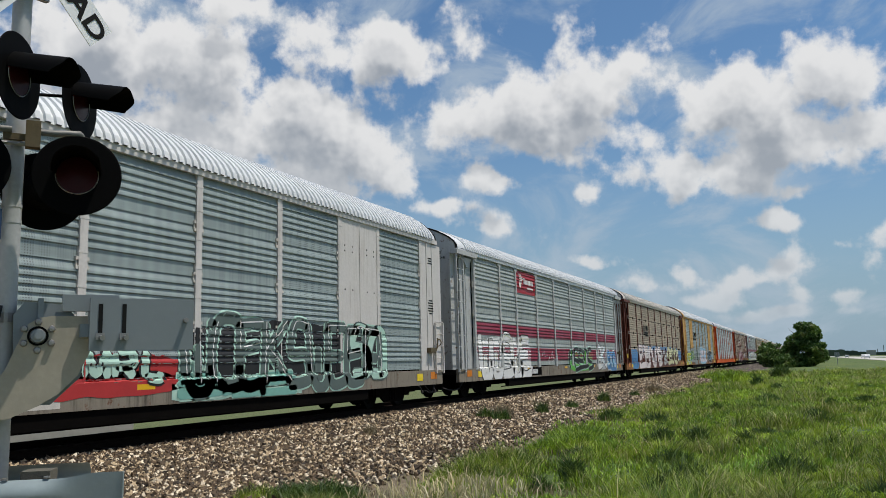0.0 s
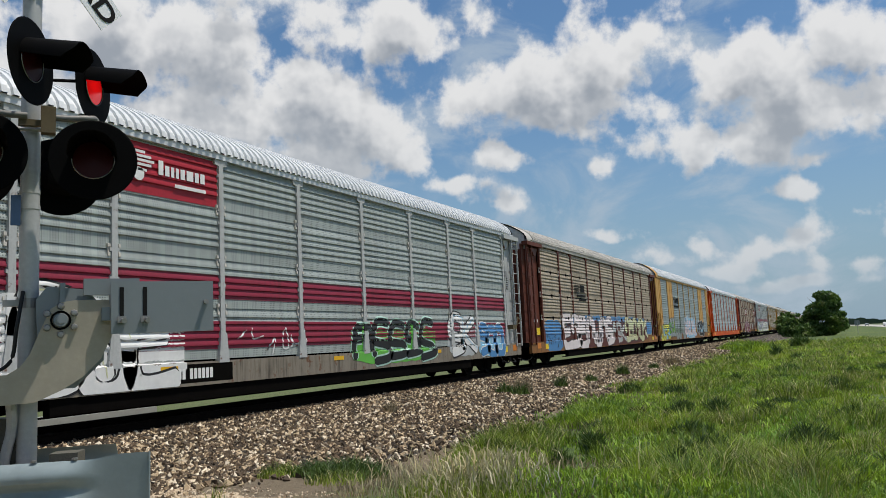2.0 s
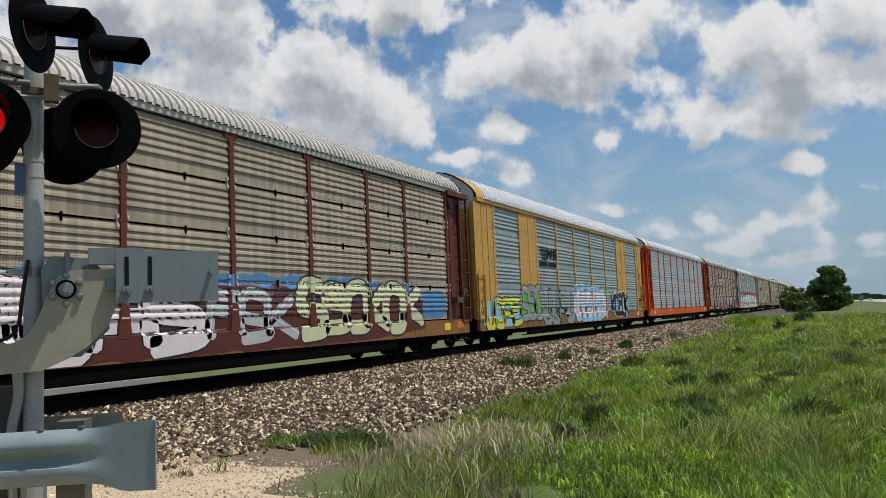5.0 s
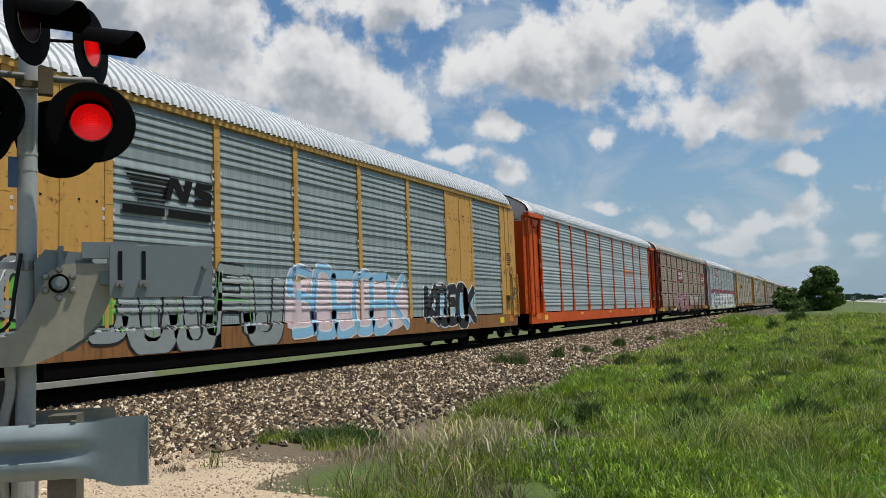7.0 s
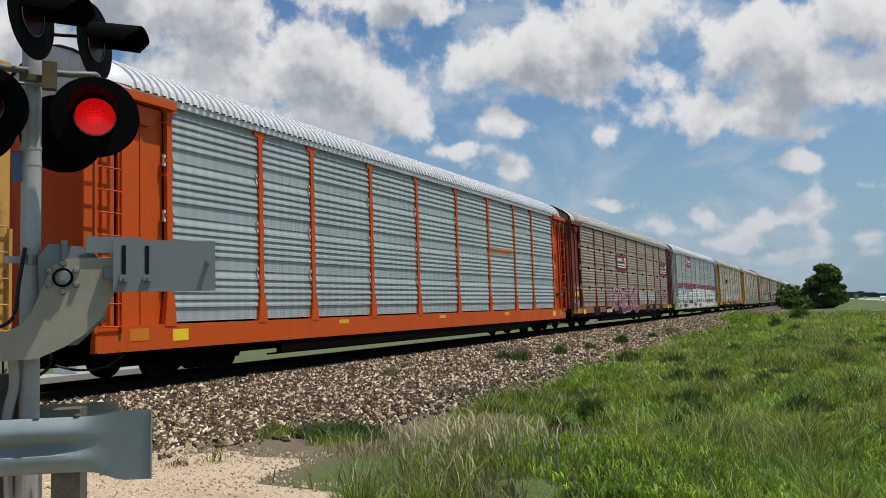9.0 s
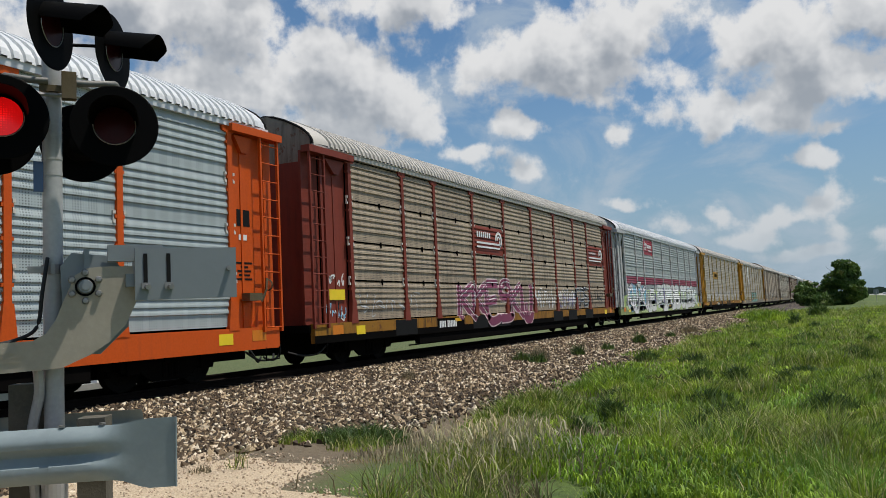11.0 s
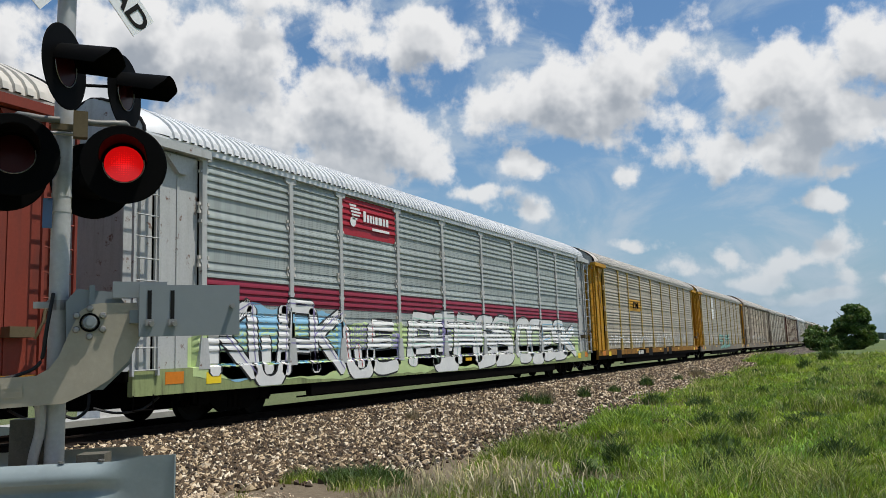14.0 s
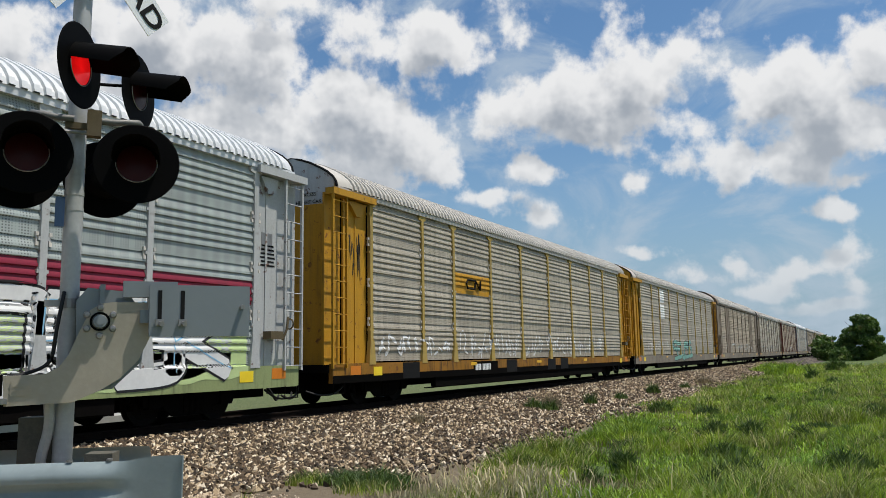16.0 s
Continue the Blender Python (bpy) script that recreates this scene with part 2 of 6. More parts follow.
MAT = {
    "roof_silver": plain("galvanized_roof", (0.66, 0.67, 0.67), 0.5, 0.15, 1.2, 0.25),
    "roof_tan": plain("dull_roof", (0.50, 0.47, 0.42), 0.65, 0.1, 1.0, 0.35),
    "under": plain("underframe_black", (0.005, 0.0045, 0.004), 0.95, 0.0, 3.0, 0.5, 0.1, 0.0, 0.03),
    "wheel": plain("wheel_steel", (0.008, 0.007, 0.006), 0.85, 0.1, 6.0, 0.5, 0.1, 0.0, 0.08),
    "tread": plain("bright_tread", (0.35, 0.34, 0.33), 0.3, 0.9, 6.0, 0.3),
    "hose": plain("rubber_hose", (0.012, 0.012, 0.012), 0.7),
    "steel": plain("bare_steel", (0.30, 0.29, 0.28), 0.45, 0.7),
    "clip": plain("pale_strap", (0.62, 0.58, 0.52), 0.6, 0.1, 6, 0.4),
    "white": plain("white_marking", (0.78, 0.78, 0.76), 0.6, 0, 3, 0.3),
    "black": plain("black_marking", (0.012, 0.012, 0.012), 0.7, 0, 8, 0.3, 0.1, 0.0, 0.1),
    "amber": plain("amber_reflector", (0.75, 0.42, 0.01), 0.35, 0, 4, 0.15),
    "orange_tab": plain("orange_reflector", (0.62, 0.19, 0.01), 0.45, 0, 4, 0.3),
    "label_yellow": plain("yellow_plate", (0.85, 0.62, 0.02), 0.4, 0, 4, 0.15),
    "banner": paint("banner_red", (0.36, 0.022, 0.035), 0.5, 0, (0.12, 0.02, 0.02), 0.3),
    "band": paint("band_red", (0.24, 0.022, 0.045), 0.5, 0, (0.10, 0.03, 0.03), 0.4),
    "mast": plain("galvanized_mast", (0.43, 0.43, 0.42), 0.5, 0.25, 5, 0.4),
    "arm_pipe": plain("dull_grey_pipe", (0.20, 0.195, 0.18), 0.55, 0.25, 6, 0.4),
    "guard": plain("galvanized_guardrail", (0.235, 0.285, 0.295), 0.6, 0.12, 2.5, 0.3),
    "gate_grey": plain("grey_gate_box", (0.20, 0.225, 0.235), 0.5, 0.1, 2, 0.12),
    "gate_tan": plain("cast_aluminium", (0.36, 0.325, 0.255), 0.6, 0.2, 4, 0.3),
    "signal_black": plain("black_signal_paint", (0.0022, 0.0022, 0.0022), 0.6, 0, 3, 0.3, 0.05, 0.0, 0.04),
    "lens_off": plain("dark_red_lens", (0.035, 0.002, 0.002), 0.35, 0, 30, 0.3, 0.05, 0.0, 0.15),
    "lens_on": glow("lit_red_lens", (0.3, 0.005, 0.005), 0.95),
    "sign_white": plain("crossbuck_white", (0.80, 0.80, 0.80), 0.45, 0, 4, 0.08),
    "sign_blue": plain("blue_notice", (0.025, 0.06, 0.13), 0.5),
    "arm_red": plain("gate_arm_red", (0.55, 0.03, 0.025), 0.45, 0, 4, 0.15),
    "wood": plain("weathered_wood", (0.10, 0.092, 0.07), 0.85, 0, 9, 0.6, 0.4),
    "rail": plain("rail_steel", (0.014, 0.010, 0.008), 0.9, 0.1, 4, 0.5, 0.1, 0.0, 0.08),
    "tie": plain("creosote_tie", (0.025, 0.02, 0.017), 0.95, 0, 5, 0.5, 0.4, 0.0, 0.1),
    "concrete": plain("pale_concrete", (0.34, 0.34, 0.32), 0.8, 0, 2, 0.25),
    "brass": plain("brass_clamp", (0.14, 0.105, 0.055), 0.5, 0.4, 8, 0.4),
    "bark": plain("bark", (0.10, 0.075, 0.05), 0.9, 0, 6, 0.5, 0.5),
    "vehicle_white": plain("white_vehicle", (0.75, 0.75, 0.75), 0.3),
    "glass_dark": plain("dark_glass", (0.02, 0.025, 0.03), 0.1),
}


# ---------------------------------------------------------------- mesh helpers
class Build:
    """Collects faces of one mesh."""

    def __init__(self):
        self.v, self.f = [], []

    def box(self, x0, x1, y0, y1, z0, z1, bevel=0.0):
        o = len(self.v)
        self.v += [(x, y, z) for z in (z0, z1) for y in (y0, y1) for x in (x0, x1)]
        self.f += [tuple(o + i for i in q) for q in ((0, 2, 3, 1), (4, 5, 7, 6), (0, 1, 5, 4), (2, 6, 7, 3), (0, 4, 6, 2), (1, 3, 7, 5))]
        return self

    def quad(self, *p):
        o = len(self.v)
        self.v += [tuple(q) for q in p]
        self.f.append(tuple(range(o, o + len(p))))
        return self

    def prism(self, outline, at, thick, plane="uz"):
        """A flat outline given in two axes, extruded by thick. plane: yz (along x), xz (along y) or xy (along z)."""
        o, n = len(self.v), len(outline)
        for d in (at, at + thick):
            for a, b in outline:
                self.v.append({"yz": (d, a, b), "xz": (a, d, b), "xy": (a, b, d)}[plane])
        self.f.append(tuple(range(o, o + n)))
        self.f.append(tuple(range(o + 2 * n - 1, o + n - 1, -1)))
        self.f += [(o + i, o + (i + 1) % n, o + n + (i + 1) % n, o + n + i) for i in range(n)]
        return self

    def tube(self, points, radius, sides=8, caps=True):
        pts = [Vector(p) for p in points]
        rings = []
        for i, p in enumerate(pts):
            way = (pts[min(i + 1, len(pts) - 1)] - pts[max(i - 1, 0)]).normalized()
            side = way.orthogonal().normalized() if abs(way.z) > 0.95 else way.cross(Vector((0, 0, 1))).normalized()
            up = side.cross(way)
            o = len(self.v)
            r = radius[i] if isinstance(radius, (list, tuple)) else radius
            self.v += [tuple(p + (side * math.cos(a) + up * math.sin(a)) * r) for a in (2 * math.pi * k / sides for k in range(sides))]
            rings.append(o)
        for a, b in zip(rings, rings[1:]):
            self.f += [(a + k, a + (k + 1) % sides, b + (k + 1) % sides, b + k) for k in range(sides)]
        if caps:
            self.f.append(tuple(rings[0] + k for k in range(sides - 1, -1, -1)))
            self.f.append(tuple(rings[-1] + k for k in range(sides)))
        return self

    def lathe(self, profile, axis="y", sides=32, arc=(0, 360), centre=(0, 0, 0), close=False):
        """profile: (radius, along). Turned about an axis through centre."""
        a0, a1 = radians(arc[0]), radians(arc[1])
        full = abs(a1 - a0) > 6.28
        n = sides if full else sides + 1
        o = len(self.v)
        for k in range(n):
            a = a0 + (a1 - a0) * k / sides
            for r, h in profile:
                c, s = r * math.cos(a), r * math.sin(a)
                p = {"y": (c, h, s), "x": (h, c, s), "z": (c, s, h)}[axis]
                self.v.append(tuple(p[i] + centre[i] for i in range(3)))
        m = len(profile)
        for k in range(sides):
            j = (k + 1) % n
            for i in range(m - 1):
                self.f.append((o + k * m + i, o + j * m + i, o + j * m + i + 1, o + k * m + i + 1))
        return self

    def grid(self, rows):
        """rows of equal length of points."""
        o, m = len(self.v), len(rows[0])
        for r in rows:
            self.v += [tuple(p) for p in r]
        for i in range(len(rows) - 1):
            self.f += [(o + i * m + j, o + i * m + j + 1, o + (i + 1) * m + j + 1, o + (i + 1) * m + j) for j in range(m - 1)]
        return self

    def mesh(self, name, mat, smooth=False):
        me = bpy.data.meshes.new(name)
        me.from_pydata(self.v, [], self.f)
        me.materials.append(mat)
        if smooth:
            me.polygons.foreach_set("use_smooth", [True] * len(me.polygons))
            me.set_sharp_from_angle(angle=radians(38))
        me.update()
        return me


def part(name, what, mat=None, parent=None, label="", at=None, smooth=False):
    """One mesh object under a thing or under a part; what is a Build or a finished mesh."""
    me = what.mesh(name, mat, smooth) if isinstance(what, Build) else what
    ob = new(name, me)
    if parent is not None:
        ob.parent = parent
    if at is not None:
        ob.matrix_basis = at if isinstance(at, Matrix) else Matrix.Translation(at)
    if label:
        ob["label"] = label
    return ob


def pieces(name, build, mat, parent, label=""):
    """Every separate piece of a Build as a part of its own."""
    root = list(range(len(build.v)))

    def find(i):
        while root[i] != i:
            root[i] = root[root[i]]
            i = root[i]
        return i

    for f in build.f:
        for i in f[1:]:
            root[find(i)] = find(f[0])
    sets = {}
    for f in build.f:
        sets.setdefault(find(f[0]), []).append(f)
    for faces in sets.values():
        ids = sorted({i for f in faces for i in f})
        at = {i: k for k, i in enumerate(ids)}
        one = Build()
        one.v, one.f = [build.v[i] for i in ids], [tuple(at[i] for i in f) for f in faces]
        part(name, one, mat, parent, label)


def smoothstep(a, b, x):
    u = min(1.0, max(0.0, (x - a) / (b - a)))
    return u * u * (3 - 2 * u)


# ---------------------------------------------------------------- ground
D = 12.7          # the track's centre line runs at x = -D
BANK = noise.noise


def ground_z(x, y):
    """Height of the ground: raised pad by the crossing, ballast toe, shallow verge."""
    pad = (1 - smoothstep(6.0, 12, y)) * (1 - smoothstep(-2.5, 3.0, x)) * smoothstep(-8.0, -6.6, x)
    z = -0.64 + 0.42 * pad
    z -= 0.10 * smoothstep(-6.0, -8.0, x) * (1 - smoothstep(-16, -19, x))
    z += 0.10 * noise.noise(Vector((x * 0.22, y * 0.16, 0))) * (1 if abs(x) < 60 else 0) * (1 - 0.7 * pad)
    if x > 8:
        z += 0.25 * smoothstep(8, 14, x)
    return z


def spread(near, step, far, grow):
    out, s = [0.0], step
    while out[-1] < far:
        out.append(out[-1] + s)
        if out[-1] > near:
            s *= grow
    return out


def ground_material():
    m, t, b = material("verge_ground")
    co = obj_coord(t)
    s = t.nodes.new("ShaderNodeSeparateXYZ")
    link(t, co, s.inputs[0])
    big, mid, fine = noise_tex(t, co, 0.12, 4, 0.6), noise_tex(t, co, 1.1, 5, 0.65), noise_tex(t, co, 14, 5, 0.7)
    green = mix_color(t, map_range(t, mid, 0.3, 0.7), (0.045, 0.085, 0.014), (0.10, 0.15, 0.025))
    green = mix_color(t, map_range(t, big, 0.48, 0.66, 0, 0.55), green, (0.19, 0.20, 0.035))
    dirt = mix_color(t, map_range(t, fine, 0.3, 0.7), (0.085, 0.062, 0.038), (0.26, 0.195, 0.125))
    edge = math_node(t, "ADD", s.outputs[0], math_node(t, "MULTIPLY_ADD", mid, 3.0, -1.5))
    edge = math_node(t, "ADD", edge, math_node(t, "MULTIPLY", math_node(t, "MINIMUM", s.outputs[1], 30.0), 0.13))
    mask = map_range(t, edge, -4.2, -2.9)
    far = map_range(t, s.outputs[0], -15.5, -17.5)
    c = mix_color(t, mask, dirt, green)
    beyond = mix_color(t, map_range(t, fine, 0.35, 0.65), (0.14, 0.15, 0.055), (0.06, 0.10, 0.02))
    c = mix_color(t, far, c, beyond)
    link(t, mix_color(t, map_range(t, fine, 0.35, 0.7, 0, 0.5), c, (0.03, 0.035, 0.015)), b.inputs["Base Color"])
    b.inputs["Roughness"].default_value = 0.95
    bump(t, b, fine, 0.6, 0.05)
    return m


half = spread(14, 0.7, 2600, 1.25)
xs = sorted({-v - 6 for v in half} | {v - 6 for v in half})
fwd = spread(50, 0.8, 4200, 1.22)
ys = sorted({-v for v in spread(8, 1.2, 900, 1.4)} | set(fwd))
ground = part("ground", Build().grid([[(x, y, ground_z(x, y)) for x in xs] for y in ys]), ground_material(), smooth=True)
tagged(ground, "green grassy verge with bare dirt patches", "ground", kind="structure")


def ballast_material():
    m, t, b = material("ballast_stone")
    co = obj_coord(t)
    v = t.nodes.new("ShaderNodeTexVoronoi")
    v.inputs["Scale"].default_value = 17
    link(t, co, v.inputs["Vector"])
    big = noise_tex(t, co, 0.5, 4, 0.6)
    sepc = t.nodes.new("ShaderNodeSeparateColor")
    link(t, v.outputs["Color"], sepc.inputs[0])
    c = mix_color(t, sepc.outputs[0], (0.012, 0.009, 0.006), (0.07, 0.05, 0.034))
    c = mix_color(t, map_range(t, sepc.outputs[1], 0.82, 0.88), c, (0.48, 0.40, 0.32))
    # cell rims painted dark, as the shade in gaps between stones
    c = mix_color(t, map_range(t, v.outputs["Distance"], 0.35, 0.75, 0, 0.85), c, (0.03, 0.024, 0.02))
    c = mix_color(t, map_range(t, big, 0.35, 0.7, 0, 0.35), c, (0.08, 0.058, 0.04))
    link(t, c, b.inputs["Base Color"])
    b.inputs["Roughness"].default_value = 0.9
    bump(t, b, v.outputs["Distance"], 0.9, -0.05)
    return m


def stone_material():
    m, t, b = material("loose_stone")
    g = t.nodes.new("ShaderNodeNewGeometry")
    r = g.outputs["Random Per Island"]
    fine = noise_tex(t, obj_coord(t), 40, 3, 0.6)
    c = mix_color(t, r, (0.012, 0.008, 0.004), (0.17, 0.105, 0.05))
    c = mix_color(t, map_range(t, r, 0.66, 0.74), c, (0.47, 0.355, 0.215))
    c = mix_color(t, map_range(t, r, 0.88, 0.92), c, (0.78, 0.67, 0.50))
    c = mix_color(t, map_range(t, fine, 0.3, 0.7, 0, 0.25), c, (0.09, 0.066, 0.045))
    link(t, c, b.inputs["Base Color"])
    b.inputs["Roughness"].default_value = 0.85
    return m


BED = [(-2.6 - 4.0, -0.60), (-2.6, -0.24), (-1.5, -0.17), (0, -0.15), (1.45, -0.17), (1.75, -0.21), (3.2, -0.40), (6.0, -0.60), (7.2, -0.86)]


def bed_z(lx):
    """Height of the ballast bed, lx metres from the track's centre line towards the road side."""
    for (a, za), (b, zb) in zip(BED, BED[1:]):
        if a <= lx <= b:
            return za + (zb - za) * (lx - a) / (b - a)
    return -1.0


bed_ys = [-120, -60, -30] + [-10 + 0.8 * i for i in range(90)] + [70, 90, 120, 160, 220, 300, 450, 700, 1200]
bed_xs = [-6.6, -4.5, -2.6, -1.5, 0, 1.45, 1.75, 2.2, 2.7, 3.2, 3.7, 4.2, 4.7, 5.1, 5.6, 6.0, 6.6, 7.2]
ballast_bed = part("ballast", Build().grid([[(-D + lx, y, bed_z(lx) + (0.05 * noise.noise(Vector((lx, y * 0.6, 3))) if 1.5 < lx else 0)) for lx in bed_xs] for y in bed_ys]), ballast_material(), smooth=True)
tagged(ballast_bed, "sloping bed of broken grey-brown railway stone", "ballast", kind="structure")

rng = np.random.default_rng(7)


def scatter_mesh(name, mat, centres, sizes, kind_verts, kind_faces):
    """Many small copies of one shape, each turned, squashed and placed, in one mesh."""
    n, k = len(centres), len(kind_verts)
    base = np.array(kind_verts, float)
    ang = rng.uniform(0, 2 * np.pi, (n, 2))
    sq = rng.uniform(0.55, 1.3, (n, 1, 3)) * sizes[:, None, None]
    p = base[None] * sq * rng.uniform(0.75, 1.2, (n, k, 1))
    c, s = np.cos(ang[:, 0])[:, None], np.sin(ang[:, 0])[:, None]
    x, y, z = p[..., 0], p[..., 1], p[..., 2]
    x, y = c * x - s * y, s * x + c * y
    c, s = np.cos(ang[:, 1])[:, None], np.sin(ang[:, 1])[:, None]
    y, z = c * y - s * z, s * y + c * z
    verts = np.stack([x, y, z], -1) + centres[:, None, :]
    faces = (np.array(kind_faces)[None] + (np.arange(n) * k)[:, None, None]).reshape(-1, len(kind_faces[0]))
    me = bpy.data.meshes.new(name)
    me.from_pydata(verts.reshape(-1, 3).tolist(), [], faces.tolist())
    me.materials.append(mat)
    return me


OCTA_V = [(1, 0, 0), (-1, 0, 0), (0, 1, 0), (0, -1, 0), (0, 0, 1), (0, 0, -1)]
OCTA_F = [(0, 2, 4), (2, 1, 4), (1, 3, 4), (3, 0, 4), (2, 0, 5), (1, 2, 5), (3, 1, 5), (0, 3, 5)]
n_stones = 150000
u = rng.uniform(0, 1, n_stones)
sy = 2.0 + 105 * u ** 2.25
lx = np.clip(rng.uniform(1.3, 6.6, n_stones) + 0.25 * rng.normal(size=n_stones), 1.25, 7.0)
keep = rng.uniform(0, 1, n_stones) > np.clip((lx - 4.2) / 2.6, 0, 0.9)
sy, lx = sy[keep], lx[keep]
sz = np.array([max(bed_z(a), ground_z(-D + a, q)) for a, q in zip(lx, sy)]) + 0.012
stones = part("ballast_stones", scatter_mesh("ballast_stones", stone_material(), np.stack([-D + lx, sy, sz], -1), rng.uniform(0.022, 0.058, len(sy)) * (1 + 0.015 * sy), OCTA_V, OCTA_F))
tagged(stones, "loose broken stones in grey, brown and white", "stones", kind="stuff")


def sand_material():
    m, t, b = material("crushed_limestone")
    co = obj_coord(t)
    mid, fine = noise_tex(t, co, 1.6, 5, 0.65), noise_tex(t, co, 55, 4, 0.7)
    c = mix_color(t, map_range(t, fine, 0.3, 0.7), (0.36, 0.27, 0.17), (0.66, 0.53, 0.37))
    c = mix_color(t, map_range(t, mid, 0.45, 0.75, 0, 0.6), c, (0.28, 0.21, 0.15))
    link(t, c, b.inputs["Base Color"])
    b.inputs["Roughness"].default_value = 0.95
    bump(t, b, fine, 0.7, 0.02)
    return m


def sand_edge(a):
    """Uneven outline of the gravel patch, as radius for an angle."""
    return 1.0 + 0.16 * math.sin(3 * a + 1) + 0.10 * math.sin(7 * a) + 0.06 * math.sin(13 * a + 2)


rows = []
for i in range(13):
    k = i / 12
    rows.append([(x, y, ground_z(x, y) + 0.035 * (1 - k ** 3) - 0.02 * k ** 6) for x, y in
                 ((-5.6 + 2.6 * k * sand_edge(a) * math.cos(a) - 0.5 * k * math.sin(a), 3.2 + 4.3 * k * sand_edge(a) * math.sin(a)) for a in (2 * math.pi * j / 64 for j in range(65)))])
sand = part("gravel_patch", Build().grid(rows), sand_material(), smooth=True)
tagged(sand, "pale tan patch of crushed limestone gravel", "gravel", kind="structure")
n_p = 9000
a, k = rng.uniform(0, 2 * np.pi, n_p), np.sqrt(rng.uniform(0, 1, n_p))
px = np.array([-5.6 + 2.6 * q * sand_edge(t) * math.cos(t) - 0.5 * q * math.sin(t) for t, q in zip(a, k)])
py = np.array([3.2 + 4.3 * q * sand_edge(t) * math.sin(t) for t, q in zip(a, k)])
pz = np.array([ground_z(x, y) + 0.035 * (1 - q ** 3) for x, y, q in zip(px, py, k)])
m_peb, t, b = material("pebbles")
g = t.nodes.new("ShaderNodeNewGeometry")
link(t, mix_color(t, g.outputs["Random Per Island"], (0.28, 0.20, 0.13), (0.70, 0.58, 0.43)), b.inputs["Base Color"])
b.inputs["Roughness"].default_value = 0.9
pebbles = part("pebbles", scatter_mesh("pebbles", m_peb, np.stack([px, py, pz], -1), rng.uniform(0.006, 0.018, n_p), OCTA_V, OCTA_F))
tagged(pebbles, "small pale pebbles strewn on the gravel patch", "pebbles", kind="stuff")

# highway far off to the side, and the far skyline
m_road, t, b = material("highway_concrete")
co = obj_coord(t)
link(t, mix_color(t, noise_tex(t, co, 0.6, 5, 0.6), (0.36, 0.34, 0.31), (0.50, 0.47, 0.43)), b.inputs["Base Color"])
b.inputs["Roughness"].default_value = 0.9
road = part("road", Build().box(15, 25, 20, 3000, -0.5, -0.30).box(33, 43, 20, 3000, -0.5, -0.30), m_road)
tagged(road, "pale concrete highway beside the grass verge", "road", kind="structure")

# railway track: two rails on timber ties
track = tagged(new("railway_track"), "dark steel rails on creosoted timber ties", "railway track")
track.location = (-D, 0, 0)
RAIL = [(-0.07, -0.16), (0.07, -0.16), (0.07, -0.145), (0.012, -0.12), (0.012, -0.045), (0.036, -0.03), (0.036, -0.004), (0.028, 0), (-0.028, 0), (-0.036, -0.004), (-0.036, -0.03), (-0.012, -0.045), (-0.012, -0.12), (-0.07, -0.145)]
rail_me = Build().prism(RAIL, -120, 1200, "xz").mesh("rail", MAT["rail"])
for side in (-0.7525, 0.7525):
    part("rail", rail_me, parent=track, at=(side, 0, 0))
tie_me = Build().box(-1.3, 1.3, -0.115, 0.115, -0.32, -0.125).mesh("tie", MAT["tie"])
for i in range(110):
    part("tie", tie_me, parent=track, at=Matrix.Translation((0.04 * math.sin(i * 2.7), 0.3 + 0.5 * i, 0)))

# ---------------------------------------------------------------- autorack railcars
PITCH, SPEED, START = 27.6, 10.986, -0.36
SLACK = {0: -0.10, 3: -0.36}      # play in the couplings
POSTS = [0.0, 2.70, 4.65, 7.40, 10.10, 12.95, 15.70, 18.35, 20.42, 23.20]
ROWS = [(1.10, 2.085), (2.125, 3.085), (3.125, 4.145), (4.185, 5.20)]
FRONT, REAR = -1.80, 24.72
DOOR_F, DOOR_R = -1.45, 24.38


def ridge(z):
    """How far the pressed side screens stand out at a height: five ridges and a plain strip in every row."""
    for a, b in ROWS:
        if a <= z <= b:
            u = (z - a - 0.25) / ((b - a - 0.27) / 5)
            if u < 0 or u > 5:
                return 1.440
            u -= int(u)
            return 1.430 + 0.032 * (smoothstep(0.05, 0.17, u) - smoothstep(0.40, 0.98, u))
    return 1.42


def profile(z0, z1, lift=0.0):
    """Points (x, z) of the ridged side between two heights."""
    zs = {z0, z1}
    for a, b in ROWS:
        p = (b - a - 0.27) / 5
        for i in range(5):
            for u in (0.05, 0.11, 0.17, 0.40, 0.70, 0.98):
                z = a + 0.25 + p * (i + u)
                if z0 < z < z1:
                    zs.add(z)
    return [(ridge(min(max(z, z0 + 1e-4), z1 - 1e-4)) + lift, z) for z in sorted(zs)]


def ridged(y0, y1, z0, z1, lift=0.0):
    p = profile(z0, z1, lift)
    b = Build().grid([[(x, y, z) for x, z in p] for y in (y1, y0)])
    return b


MESHES = {}


def shared(key, mat, make, smooth=False):
    """One mesh for all alike parts in the same material."""
    k = (key, mat.name)
    if k not in MESHES:
        MESHES[k] = make().mesh(key[0] if isinstance(key, tuple) else key, mat, smooth)
    return MESHES[k]


